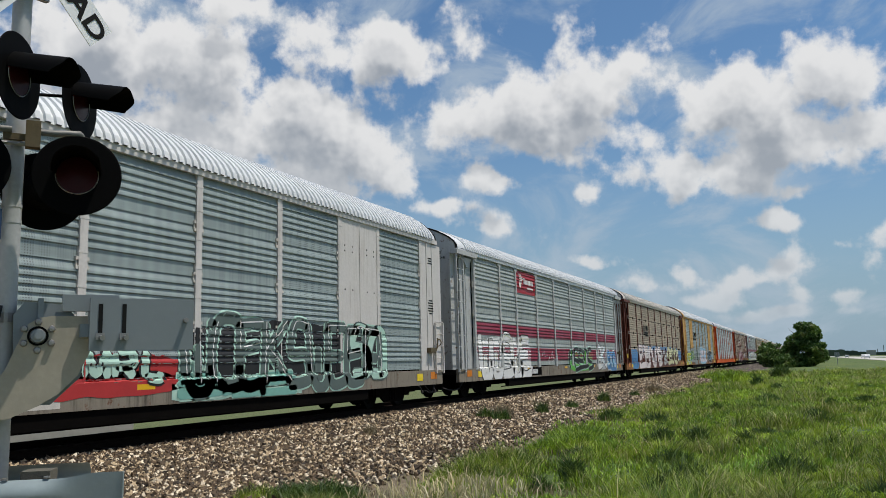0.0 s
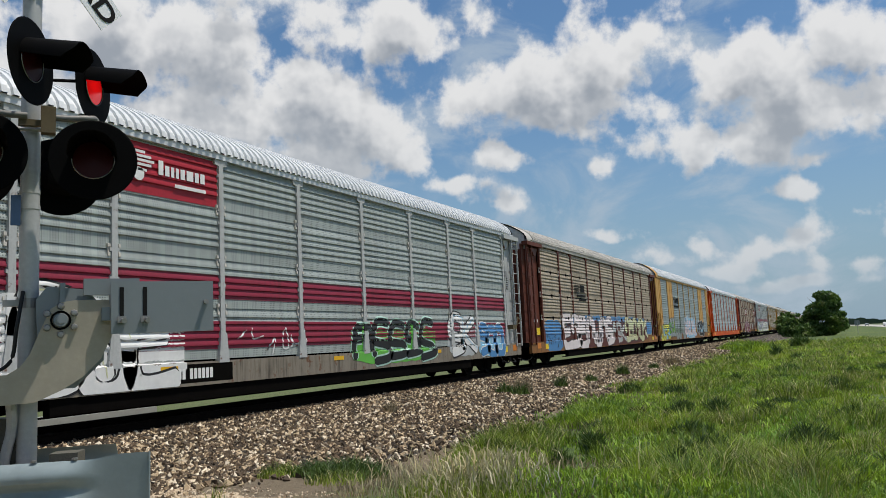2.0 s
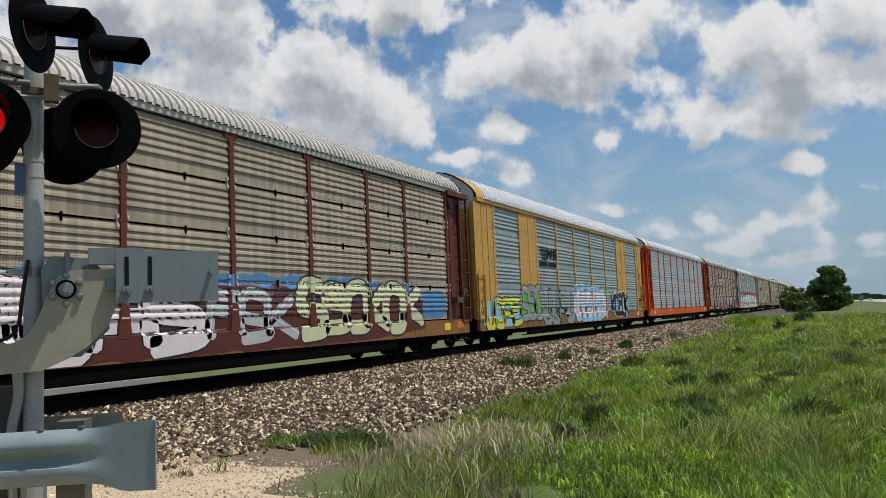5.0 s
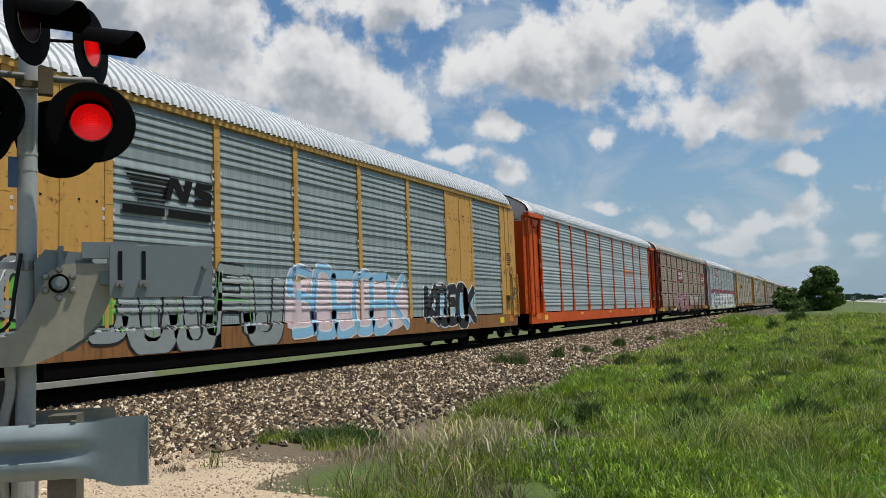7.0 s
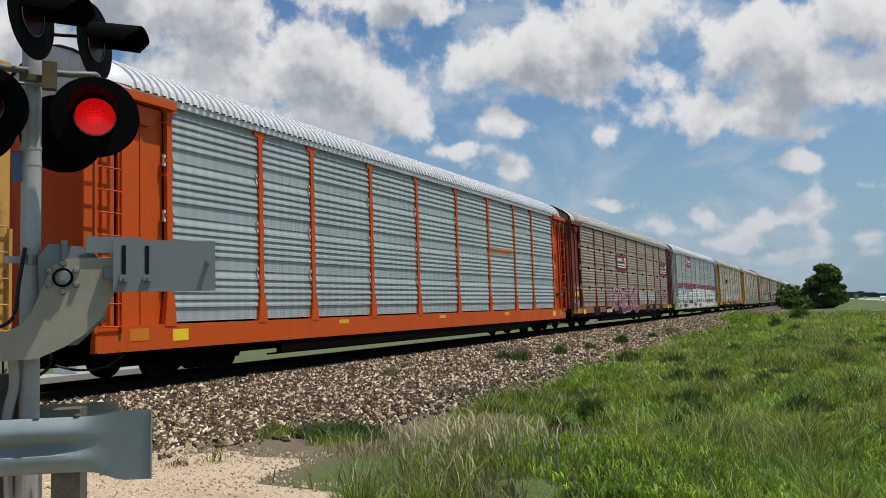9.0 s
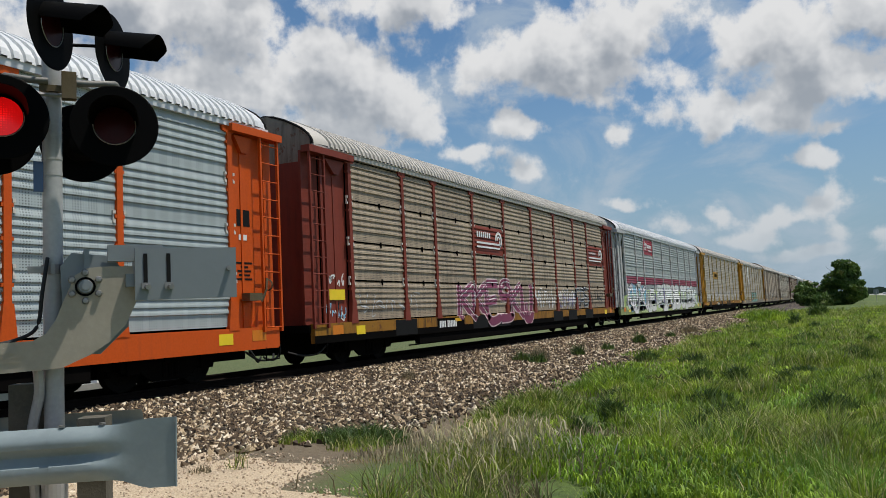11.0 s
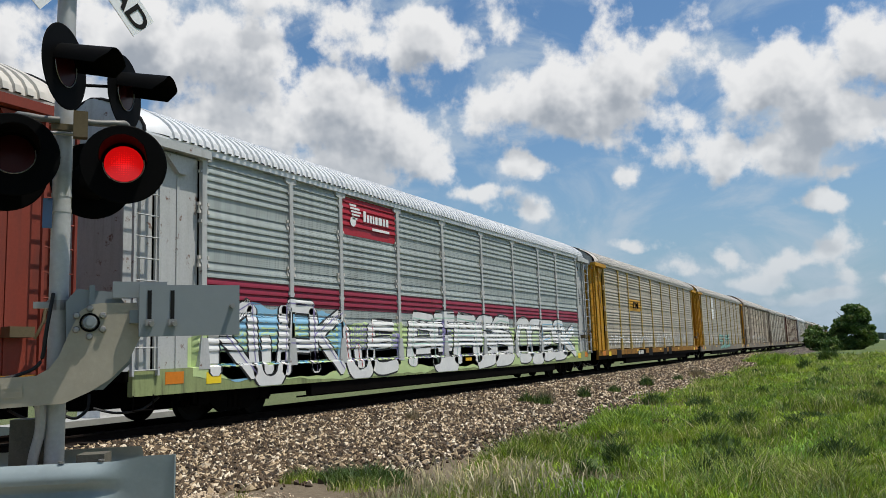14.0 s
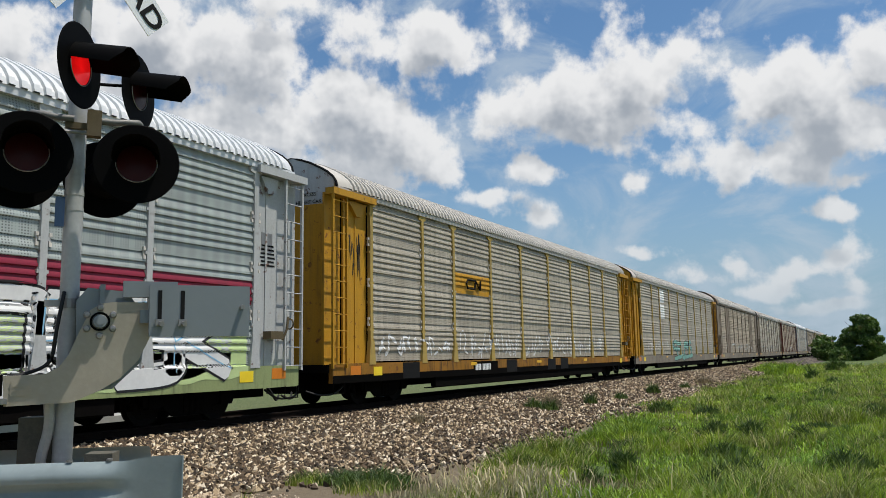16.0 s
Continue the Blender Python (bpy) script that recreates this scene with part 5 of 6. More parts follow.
def hood_build():
    """Long visor: an arched sheet, cut back towards its lower rim."""
    rows_out, rows_in = [], []
    for i in range(25):
        a = radians(4 + 172 * i / 24)
        s = max(0.0, math.sin(a))
        length = 0.27 + 0.09 * smoothstep(0.0, 0.60, s)
        c = (math.cos(a), math.sin(a))
        rows_out.append([(0.158 * c[0], -length * u - 0.004, 0.158 * c[1] - 0.05 * u) for u in (0, 0.33, 0.66, 1)])
        rows_in.append([(0.153 * c[0], -length * u - 0.004, 0.153 * c[1] - 0.05 * u) for u in (1, 0.66, 0.33, 0)])
    b = Build()
    b.grid([o + n for o, n in zip(rows_out, rows_in)])
    return b


LENS = lens_mesh()
disc_me = Build().lathe([(0.133, -0.003), (0.285, -0.004), (0.292, 0.0), (0.285, 0.004), (0.133, 0.004), (0.133, -0.003)], "y", 40).mesh("background_disc", MAT["signal_black"])
shell_me = Build().lathe([(0.150, 0.002), (0.150, 0.01), (0.145, 0.04), (0.11, 0.085), (0.05, 0.10), (0.0, 0.10)], "y", 28).mesh("housing", MAT["signal_black"], True)
hood_me = hood_build().mesh("hood", MAT["signal_black"], True)
ring_me = Build().lathe([(0.134, -0.010), (0.139, -0.014), (0.142, -0.010)], "y", 28, (180, 375)).mesh("lens_ring", MAT["steel"], True)


def lamp(x, y, z, turn, tilt=0.0, size=0.89):
    """A signal lamp: background disc, housing, visor, and the lens that turns its lit or its dark face outwards."""
    head = part("lamp", disc_me, parent=signal, at=pose(x, y, z, tilt, 0, turn) @ Matrix.Scale(size, 4))
    part("housing", shell_me, parent=head)
    part("hood", hood_me, parent=head)
    part("lens_ring", ring_me, parent=head)
    return part("lens", LENS, parent=head, at=pose(0, 0, 0))


lens_fl = lamp(-0.27, -0.21, 2.45, 4, -3)
lens_fr = lamp(0.352, -0.21, 2.432, -5, -3)
lens_bl = lamp(0.0, -0.40, 2.965, 62, 0.0, 0.89)
lens_br = lamp(0.375, 0.21, 3.04, 62, 0.0, 0.90)
rear_lens = [lamp(-0.34, 0.20, 2.43, 188), lamp(0.18, 0.20, 2.40, 188)]
for x0, x1, y1, z1 in ((-0.02, -0.27, -0.02, 2.73), (0.10, 0.379, -0.02, 2.73)):
    part("crossarm", Build().tube(curve3([(x0, -0.09, 2.72), ((x0 * 0.6 + x1 * 0.4), -0.09, 2.72), (x0 * 0.2 + x1 * 0.8, -0.07, 2.735), (x1, y1, 2.735), (x1, y1, 2.58)]), 0.021, 10), MAT["arm_pipe"], signal, smooth=True)
part("crossarm_upper", Build().tube([(-0.03, -0.25, 2.98), (0.0, -0.02, 2.98), (0.33, 0.16, 3.06)], 0.011, 8), MAT["signal_black"], signal, smooth=True)
clamp = part("clamp", Build().box(0.055, 0.14, -0.13, -0.06, 2.61, 2.78).box(-0.07, 0.07, -0.085, -0.05, 2.66, 2.70), MAT["brass"], signal, "brass-coloured crossarm clamp")
part("clamp_bolt", Build().tube([(-0.14, -0.10, 2.63), (0.06, -0.10, 2.63)], 0.012, 8).box(-0.16, -0.13, -0.12, -0.08, 2.61, 2.65), MAT["steel"], clamp)

# crossbuck: two crossed white blades facing the road
buck = part("crossbuck", Build().box(-0.05, 0.05, 0.02, 0.06, -0.3, 0.3), MAT["steel"], signal, at=pose(0.11, -0.081, 3.92, 0, -2.7, 31))
for lean, body, lift in ((47.8, "RAILROAD", -0.012), (-47.8, "CROSSING", 0.006)):
    blade = part("blade", Build().box(-0.61, 0.61, lift - 0.003, lift + 0.003, -0.114, 0.114), MAT["sign_white"], buck, "white crossbuck blade with black lettering", at=pose(0, 0, 0, 0, lean, 0))
    text_part("lettering", body, 0.20, MAT["black"], blade, pose(0.045 if lean > 0 else 0, lift - 0.006, -0.003, 90, 0, 0), extrude=0.001, squeeze=1.17, bold=0.004)

# gate mechanism
S_PLATE = [(0.25, 1.55), (0.444, 1.55), (0.47, 1.345), (0.40, 1.19), (0.30, 1.085), (0.193, 1.017), (0.04, 0.95), (-0.317, 0.94), (-0.328, 1.113), (-0.108, 1.12), (-0.04, 1.16), (0.01, 1.23), (0.06, 1.36), (0.12, 1.50), (0.18, 1.54)]
mech = part("gate_mechanism", Build().prism([(0.06, 1.02), (0.26, 1.02), (0.42, 1.18), (0.42, 1.50), (0.32, 1.62), (0.10, 1.64), (0.04, 1.56)], -0.16, 0.26, "xz"), MAT["gate_grey"], signal, "grey cast gate mechanism case")
part("lid_strap", Build().box(0.17, 0.20, -0.19, 0.12, 1.53, 1.66), MAT["gate_grey"], mech)
plate = part("counterweight_arm", Build().prism(S_PLATE, -0.215, 0.035, "xz"), MAT["gate_tan"], signal, "cast aluminium gate arm bracket")
HUB = (0.175, 1.43)
part("hub", Build().lathe([(0.0, -0.262), (0.022, -0.262), (0.022, -0.25), (0.038, -0.25), (0.044, -0.215)], "y", 18, centre=(HUB[0], 0, HUB[1])), MAT["gate_grey"], plate)
part("hub_ring", Build().lathe([(0.046, -0.214), (0.046, -0.222), (0.058, -0.222), (0.058, -0.214)], "y", 20, centre=(HUB[0], 0, HUB[1])), MAT["signal_black"], plate)
for k in range(6):
    a = radians(60 * k + 30)
    part("bolt", Build().lathe([(0.0, -0.240), (0.016, -0.238), (0.022, -0.215)], "y", 8, centre=(HUB[0] + 0.085 * math.cos(a), 0, HUB[1] + 0.085 * math.sin(a))), MAT["steel"], plate)
part("maker_plate", Build().box(-0.285, -0.175, -0.222, -0.214, 1.0, 1.085).box(-0.275, -0.185, -0.226, -0.221, 1.05, 1.06).box(-0.275, -0.185, -0.226, -0.221, 1.025, 1.035), MAT["gate_tan"], plate)
box_b = Build().box(0.45, 1.06, -0.30, -0.265, 1.335, 1.655).box(0.45, 1.06, -0.14, -0.11, 1.36, 1.62)
weight = part("counterweight", box_b, MAT["gate_grey"], signal, "grey steel counterweight plate")
part("counterweight_link", Build().box(0.30, 0.62, -0.235, -0.18, 1.58, 1.68).box(0.40, 0.56, -0.265, -0.15, 1.42, 1.50), MAT["gate_grey"], weight)
for x in (0.51, 0.645):
    part("slot", Build().box(x - 0.012, x + 0.012, -0.304, -0.299, 1.42, 1.62), MAT["black"], weight)
    part("bolt", Build().tube([(x, -0.30, 1.415), (x + 0.01, -0.36, 1.41)], 0.016, 8).box(x - 0.025, x + 0.025, -0.325, -0.305, 1.40, 1.44), MAT["steel"], weight)
part("bolt", Build().tube([(1.01, -0.30, 1.52), (1.01, -0.34, 1.52)], 0.016, 8), MAT["steel"], weight)
part("wiring", Build().tube(curve3([(-0.03, -0.07, 1.62), (-0.06, -0.12, 1.4), (-0.09, -0.1, 1.2), (-0.2, -0.1, 1.13), (-0.35, -0.18, 1.10)]), 0.012, 6), MAT["hose"], signal)
part("cable_clamp", Build().tube([(0, 0, 1.52), (0, 0, 1.58)], 0.066, 20).box(-0.14, -0.05, -0.05, -0.01, 1.53, 1.57), MAT["steel"], signal)

# gate arm lowered across the road, striped
arm = part("gate_arm", Build().box(-7.2, -0.45, -0.225, -0.195, 0.99, 1.12), MAT["sign_white"], signal, "lowered gate arm with slanting red and white stripes")
for i in range(9):
    x = -1.62 - 0.66 * i
    part("stripe", Build().prism([(x, 0.99), (x + 0.33, 0.99), (x + 0.46, 1.12), (x + 0.13, 1.12)], -0.230, 0.04, "xz"), MAT["arm_red"], arm)
part("arm_adapter", Build().box(-0.52, -0.33, -0.23, -0.17, 1.0, 1.12).box(-0.44, -0.40, -0.25, -0.16, 0.90, 1.2), MAT["signal_black"], arm)
part("adapter_flange", Build().box(-0.50, -0.34, -0.25, -0.16, 1.12, 1.145), MAT["steel"], arm)
part("adapter_flange", Build().box(-0.50, -0.30, -0.25, -0.16, 0.955, 0.985), MAT["steel"], arm)
part("adapter_bolt", Build().tube([(-0.45, -0.26, 0.93), (-0.45, -0.15, 0.93)], 0.02, 8), MAT["steel"], arm)
part("arm_tip_lamp", Build().lathe([(0.0, -0.25), (0.045, -0.25), (0.045, -0.19), (0.0, -0.19)], "y", 14, centre=(-0.42, 0, 1.20)), MAT["steel"], arm)
for x in (-0.56, -0.83, -1.35):
    for z in (1.02, 1.09):
        part("bolt", Build().tube([(x, -0.225, z), (x, -0.24, z)], 0.012, 6), MAT["signal_black"], arm)

# guardrail wrapped round the mast, on timber posts
guard = tagged(new("guardrail"), "bluish galvanized W-beam guardrail curved round the signal mast", "guardrail")
guard.matrix_basis = signal.matrix_basis @ pose(0, 0, 0, 0, 0, -17)
W_BEAM = [(0.0, 0.0), (0.028, 0.012), (0.075, 0.055), (0.082, 0.08), (0.075, 0.105), (0.02, 0.14), (0.014, 0.155), (0.02, 0.17), (0.075, 0.205), (0.082, 0.23), (0.075, 0.255), (0.028, 0.298), (0.0, 0.31)]


def beam(path, z0):
    """W-shaped beam along a path of (x, y, nx, ny)."""
    return Build().grid([[(x + nx * d, y + ny * d, z0 + z) for d, z in W_BEAM] for x, y, nx, ny in path])


front = [(0.10 - 0.07 * i, -0.44, 0, -1) for i in range(11)]
bend = [(-0.60 - 0.45 * math.sin(a), 0.01 - 0.45 * math.cos(a), -math.sin(a), -math.cos(a)) for a in (math.pi * i / 20 for i in range(21))]
backleg = [(-0.60 + 0.1 * i, 0.46, 0, 1) for i in range(1, 11)]
rail_beam = part("beam", beam(front + bend + backleg, 0.30), MAT["guard"], guard, smooth=True)
rows = []
for i in range(15):
    u = i / 14
    x = 0.08 + 0.69 * u
    k = 1 - smoothstep(0.25, 0.62, u)
    up, low = 0.025 * smoothstep(0.5, 0.8, u), 0.055 * smoothstep(0.5, 0.8, u)
    rows.append([(x, -0.448 - d * k - 0.03 * (1 - k) - 0.05 * max(0, u - 0.6), 0.30 - low + z * (0.31 + up + low) / 0.31) for d, z in W_BEAM])
end_wing = part("end_terminal", Build().grid(rows[::-1]), MAT["guard"], guard, "flared flat guardrail end shoe", smooth=True)
part("end_lip", Build().tube([(0.77, -0.50, 0.245), (0.775, -0.505, 0.635)], 0.008, 6), MAT["guard"], end_wing)
for x in (0.14, 0.36):
    part("bolt", Build().tube([(x, -0.46, 0.615), (x, -0.46, 0.625)], 0.018, 8), MAT["steel"], end_wing)
for x, y, top, w in ((-0.50, -0.22, 0.72, 0.075), (-0.19, 0.10, 0.84, 0.11), (0.26, -0.22, 0.64, 0.08)):
    part("timber_post", Build().prism([(x - w, y - 0.09), (x + w, y - 0.09), (x + w, y + 0.09), (x - w, y + 0.09)], -0.4, top + 0.4, "xy"), MAT["wood"], guard, "weathered timber post")
guard.scale = (0.98, 0.88, 1.0)
guard.location = (-4.43 + 0.02, 3.26 + 0.02, 0.015)

far_block = tagged(new("concrete_block"), "low pale concrete block on the far side of the track", "concrete block")
far_block.location = (-20.2, 16.6, -0.66)
part("slab", Build().box(-0.5, 0.5, -0.6, 2.0, 0, 0.55), MAT["vehicle_white"], far_block)
part("footing", Build().box(-0.7, 0.6, -3.2, 2.4, 0, 0.3), MAT["concrete"], far_block)


# ---------------------------------------------------------------- grass and weeds
def leaf_material(name, dark, light, dry=None, dry_share=0.1):
    m, t, b = material(name)
    g = t.nodes.new("ShaderNodeNewGeometry")
    r = g.outputs["Random Per Island"]
    big = noise_tex(t, obj_coord(t), 0.35, 4, 0.6)
    lush = noise_tex(t, obj_coord(t), 1.1, 5, 0.65)
    tone = math_node(t, "ADD", math_node(t, "MULTIPLY", r, 0.75), map_range(t, lush, 0.38, 0.62, 0.0, 0.4))
    # tuft-sized noise puts the shade between tufts into the leaf colour
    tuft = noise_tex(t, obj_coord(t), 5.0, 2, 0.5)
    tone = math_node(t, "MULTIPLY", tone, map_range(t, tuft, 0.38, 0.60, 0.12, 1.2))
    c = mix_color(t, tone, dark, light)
    c = mix_color(t, map_range(t, big, 0.50, 0.64, 0, 0.75), c, (1.35 * light[0], 1.2 * light[1], light[2]))
    patchy = noise_tex(t, obj_coord(t), 0.75, 4, 0.6)
    c = mix_color(t, map_range(t, patchy, 0.56, 0.66, 0, 0.55), c, (0.19, 0.155, 0.06))
    c = mix_color(t, map_range(t, patchy, 0.44, 0.34, 0, 0.6), c, (0.5 * light[0], 0.72 * light[1], 1.2 * light[2]))
    if dry:
        c = mix_color(t, map_range(t, math_node(t, "FRACT", math_node(t, "MULTIPLY", r, 17.3)), 1 - dry_share - 0.05, 1 - dry_share), c, dry)
    link(t, c, b.inputs["Base Color"])
    b.inputs["Roughness"].default_value = 0.6
    tr = t.nodes.new("ShaderNodeBsdfTranslucent")
    link(t, mix_color(t, 0.5, c, light), tr.inputs["Color"])
    mx = t.nodes.new("ShaderNodeMixShader")
    mx.inputs[0].default_value = 0.25
    out = t.nodes["Material Output"]
    link(t, b.outputs[0], mx.inputs[1])
    link(t, tr.outputs[0], mx.inputs[2])
    link(t, mx.outputs[0], out.inputs["Surface"])
    return m


def blades(name, mat, x, y, z, height, width, lean=0.5, out=None):
    """Grass blades: tapered, bent strips in one mesh."""
    n = len(x)
    a, b = rng.uniform(0, 2 * np.pi, n), rng.uniform(0, 2 * np.pi, n)
    if out is not None:
        b = out + rng.normal(0, 0.7, n)
    h = height * rng.uniform(0.6, 1.25, n)
    bend = lean * rng.uniform(0.2, 1.0, n) * h
    wx, wy = np.cos(a) * width, np.sin(a) * width
    dx, dy = np.cos(b) * bend, np.sin(b) * bend
    v = np.empty((n, 5, 3))
    for k, (u, s) in enumerate(((0, 1), (0, -1), (0.55, 0.75), (0.55, -0.75), (1, 0))):
        v[:, k, 0] = x + dx * u * u + s * wx
        v[:, k, 1] = y + dy * u * u + s * wy
        v[:, k, 2] = z + h * u * (1 - 0.25 * lean * u) - (0.02 if u == 0 else 0)
    tri = np.array([(0, 1, 2), (1, 3, 2), (2, 3, 4)])
    f = (tri[None] + (np.arange(n) * 5)[:, None, None]).reshape(-1)
    me = bpy.data.meshes.new(name)
    me.vertices.add(n * 5)
    me.vertices.foreach_set("co", v.reshape(-1))
    me.loops.add(len(f))
    me.loops.foreach_set("vertex_index", f)
    me.polygons.add(len(f) // 3)
    me.polygons.foreach_set("loop_start", np.arange(0, len(f), 3))
    me.update(calc_edges=True)
    me.validate()
    me.materials.append(mat)
    return me


def verge_edge(y):
    """x where the grass begins, beside the ballast."""
    return -3.15 - 0.285 * max(0.0, min(y, 15) - 7) - 0.09 * max(0.0, min(y, 36) - 15)


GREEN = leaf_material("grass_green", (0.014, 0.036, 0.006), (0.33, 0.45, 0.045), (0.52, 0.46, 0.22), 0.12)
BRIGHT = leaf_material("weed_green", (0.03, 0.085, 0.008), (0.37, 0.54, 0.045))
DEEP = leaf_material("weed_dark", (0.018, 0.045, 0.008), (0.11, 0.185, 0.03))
DRY = leaf_material("grass_dry", (0.11, 0.09, 0.05), (0.33, 0.27, 0.16))
SEED = leaf_material("grass_seed", (0.22, 0.20, 0.10), (0.56, 0.50, 0.32))

n, per = 15500, 26
ty = 4.5 + 95 * rng.uniform(0, 1, n) ** 2.0
t_edge = np.array([verge_edge(q) for q in ty])
tx = t_edge + rng.uniform(0, 1, n) ** 0.9 * (2.4 + 0.12 * ty - t_edge)
lush = np.array([noise.noise(Vector((a * 0.5, b * 0.4, 2))) + 0.6 * noise.noise(Vector((a * 1.7, b * 1.3, 5))) + 0.45 * noise.noise(Vector((a * 3.6, b * 2.6, 15))) for a, b in zip(tx, ty)])
keep = (lush > -0.42) & ((tx - t_edge > 1.3) | (lush > 0.30 - 0.2 * (tx - t_edge)))
tx, ty, lush = tx[keep], ty[keep], lush[keep]
t_high = np.clip((0.14 + 0.30 * lush) * rng.lognormal(0, 0.5, len(tx)), 0.04, 0.55)
t_rad = (0.05 + 0.10 * rng.uniform(0, 1, len(tx))) * (1 + 0.045 * ty)
ang, rad = rng.uniform(0, 2 * np.pi, (len(tx), per)), np.sqrt(rng.uniform(0, 1, (len(tx), per)))
gx = (tx[:, None] + np.cos(ang) * rad * t_rad[:, None]).ravel()
gy = (ty[:, None] + np.sin(ang) * rad * t_rad[:, None]).ravel()
high = (t_high[:, None] * (1.1 - 0.35 * rad)).ravel()
gz = np.array([ground_z(a, b) for a, b in zip(gx, gy)])
dist = np.hypot(gx, gy)
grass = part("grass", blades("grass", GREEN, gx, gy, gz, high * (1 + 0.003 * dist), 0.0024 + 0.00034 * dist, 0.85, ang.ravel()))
tagged(grass, "dense green roadside grass with a few dry blades", "grass", kind="stuff")

n = 150000
wy_ = 5.5 + 75 * rng.uniform(0, 1, n) ** 1.9
edge_x = np.array([verge_edge(q) for q in wy_])
wx_ = edge_x - 0.9 + rng.uniform(0, 1, n) * (3.2 + 0.12 * wy_ - edge_x)
pick = np.array([noise.noise(Vector((p * 0.45, q * 0.35, 21))) + 0.6 * noise.noise(Vector((p * 1.6, q * 1.3, 8))) for p, q in zip(wx_, wy_)])
keep = (pick > -0.05) & ((wx_ - edge_x > 0.2) | (pick > 0.35))
wx_, wy_, pick = wx_[keep], wy_[keep], pick[keep]
wz_ = np.array([ground_z(p, q) for p, q in zip(wx_, wy_)])
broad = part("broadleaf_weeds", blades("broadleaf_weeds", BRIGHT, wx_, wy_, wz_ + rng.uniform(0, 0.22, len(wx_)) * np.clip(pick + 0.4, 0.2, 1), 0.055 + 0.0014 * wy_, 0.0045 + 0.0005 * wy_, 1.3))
tagged(broad, "patches of bright broad-leaved weeds among the grass", "weeds", kind="stuff")

n = 2600
dy_ = 5.2 + 24 * rng.uniform(0, 1, n) ** 1.8
dx_ = np.array([verge_edge(q) for q in dy_]) + rng.normal(0.6, 0.55, n)
keep = np.array([noise.noise(Vector((a * 0.8, b * 0.7, 12))) for a, b in zip(dx_, dy_)]) > -0.02
dx_, dy_ = dx_[keep], dy_[keep]
dz_ = np.array([ground_z(a, b) for a, b in zip(dx_, dy_)])
dry = part("dry_grass", blades("dry_grass", DRY, dx_, dy_, dz_, 0.26, 0.004 + 0.0004 * np.hypot(dx_, dy_), 0.8))
tagged(dry, "straw-coloured dry grass along the ballast", "grass", kind="stuff")
m_ = 1000
hx, hy = rng.normal(-2.9, 0.33, m_), rng.normal(6.35, 0.5, m_)
hz = np.array([ground_z(a, b) for a, b in zip(hx, hy)]) + rng.uniform(0.12, 0.40, m_)
heads = part("seed_heads", blades("seed_heads", SEED, hx, hy, hz, 0.12, 0.006, 1.2))
tagged(heads, "pale feathery seed heads above the near grass", "grass", kind="stuff")
hs = part("seed_stalks", blades("seed_stalks", GREEN, hx, hy, hz - 0.34, 0.36, 0.003, 0.25))
tagged(hs, "thin green stalks under the seed heads", "grass", kind="stuff")


def clump(label, x, y, radius, height, mat, count, width=0.006, on_bed=False, lean=0.7):
    """One weed or tuft: many blades from one root."""
    a, k = rng.uniform(0, 2 * np.pi, count), np.sqrt(rng.uniform(0, 1, count)) * radius
    cx, cy = k * np.cos(a), k * np.sin(a)
    z0 = bed_z(x + D) if on_bed else ground_z(x, y)
    fall = height * (1.1 - 0.6 * k / radius)
    ob = part("weed_clump", blades("weed_clump", mat, cx, cy, np.zeros(count), fall, width, lean), at=(x, y, z0))
    return tagged(ob, label, "weed", "weeds by the track")


for x, y, r, h, mt, c_, w in ((-9.6, 16.6, 0.16, 0.42, DRY, 160, 0.007), (-8.35, 25.9, 0.22, 0.55, DEEP, 200, 0.012), (-8.1, 33.6, 0.28, 0.62, DEEP, 220, 0.015), (-9.2, 22.9, 0.28, 0.42, DEEP, 200, 0.012),
                              (-8.8, 23.3, 0.35, 0.60, DRY, 240, 0.012), (-8.6, 22.6, 0.3, 0.45, DEEP, 220, 0.012), (-8.2, 29.0, 0.25, 0.40, DEEP, 170, 0.014), (-7.9, 44, 0.45, 0.60, DRY, 200, 0.02), (-7.9, 39.0, 0.25, 0.40, DEEP, 150, 0.018)):
    clump("weed growing in the ballast stones", x, y, r, h, mt, c_, w, True)
clump("low dark green bush of weeds", -5.35, 8.15, 0.50, 0.36, DEEP, 750, 0.007, False, 1.1)
clump("low dark green bush of weeds", -5.95, 8.35, 0.40, 0.28, DEEP, 450, 0.007, False, 1.1)
clump("brown dead weeds round the bush", -5.0, 8.3, 0.75, 0.18, DRY, 420, 0.005, False, 1.0)
clump("brown dead weeds beside the gravel", -4.25, 6.9, 0.55, 0.16, DRY, 380, 0.004, False, 1.0)
clump("low green weeds beside the gravel", -5.05, 7.5, 0.36, 0.18, GREEN, 300, 0.005)
clump("tuft of green weeds at the gravel's edge", -6.3, 8.1, 0.28, 0.24, GREEN, 350, 0.006)
clump("spindly green stalks on the gravel", -5.35, 5.9, 0.10, 0.34, GREEN, 22, 0.006, False, 1.1)
clump("spindly dry stalks on the gravel", -5.55, 5.6, 0.12, 0.14, DRY, 90, 0.004)
clump("dry tuft on the gravel", -6.1, 5.2, 0.35, 0.10, DRY, 240, 0.004)
clump("tall green grass clump", -4.7, 11.0, 0.60, 0.62, GREEN, 1600, 0.008)
clump("tall green grass clump", -4.9, 12.8, 0.70, 0.60, GREEN, 1600, 0.009)
clump("tall dry grass clump", -2.95, 6.4, 0.60, 0.45, GREEN, 1500, 0.005)
clump("bright green weed patch", -4.5, 16.4, 0.85, 0.55, BRIGHT, 1500, 0.014)
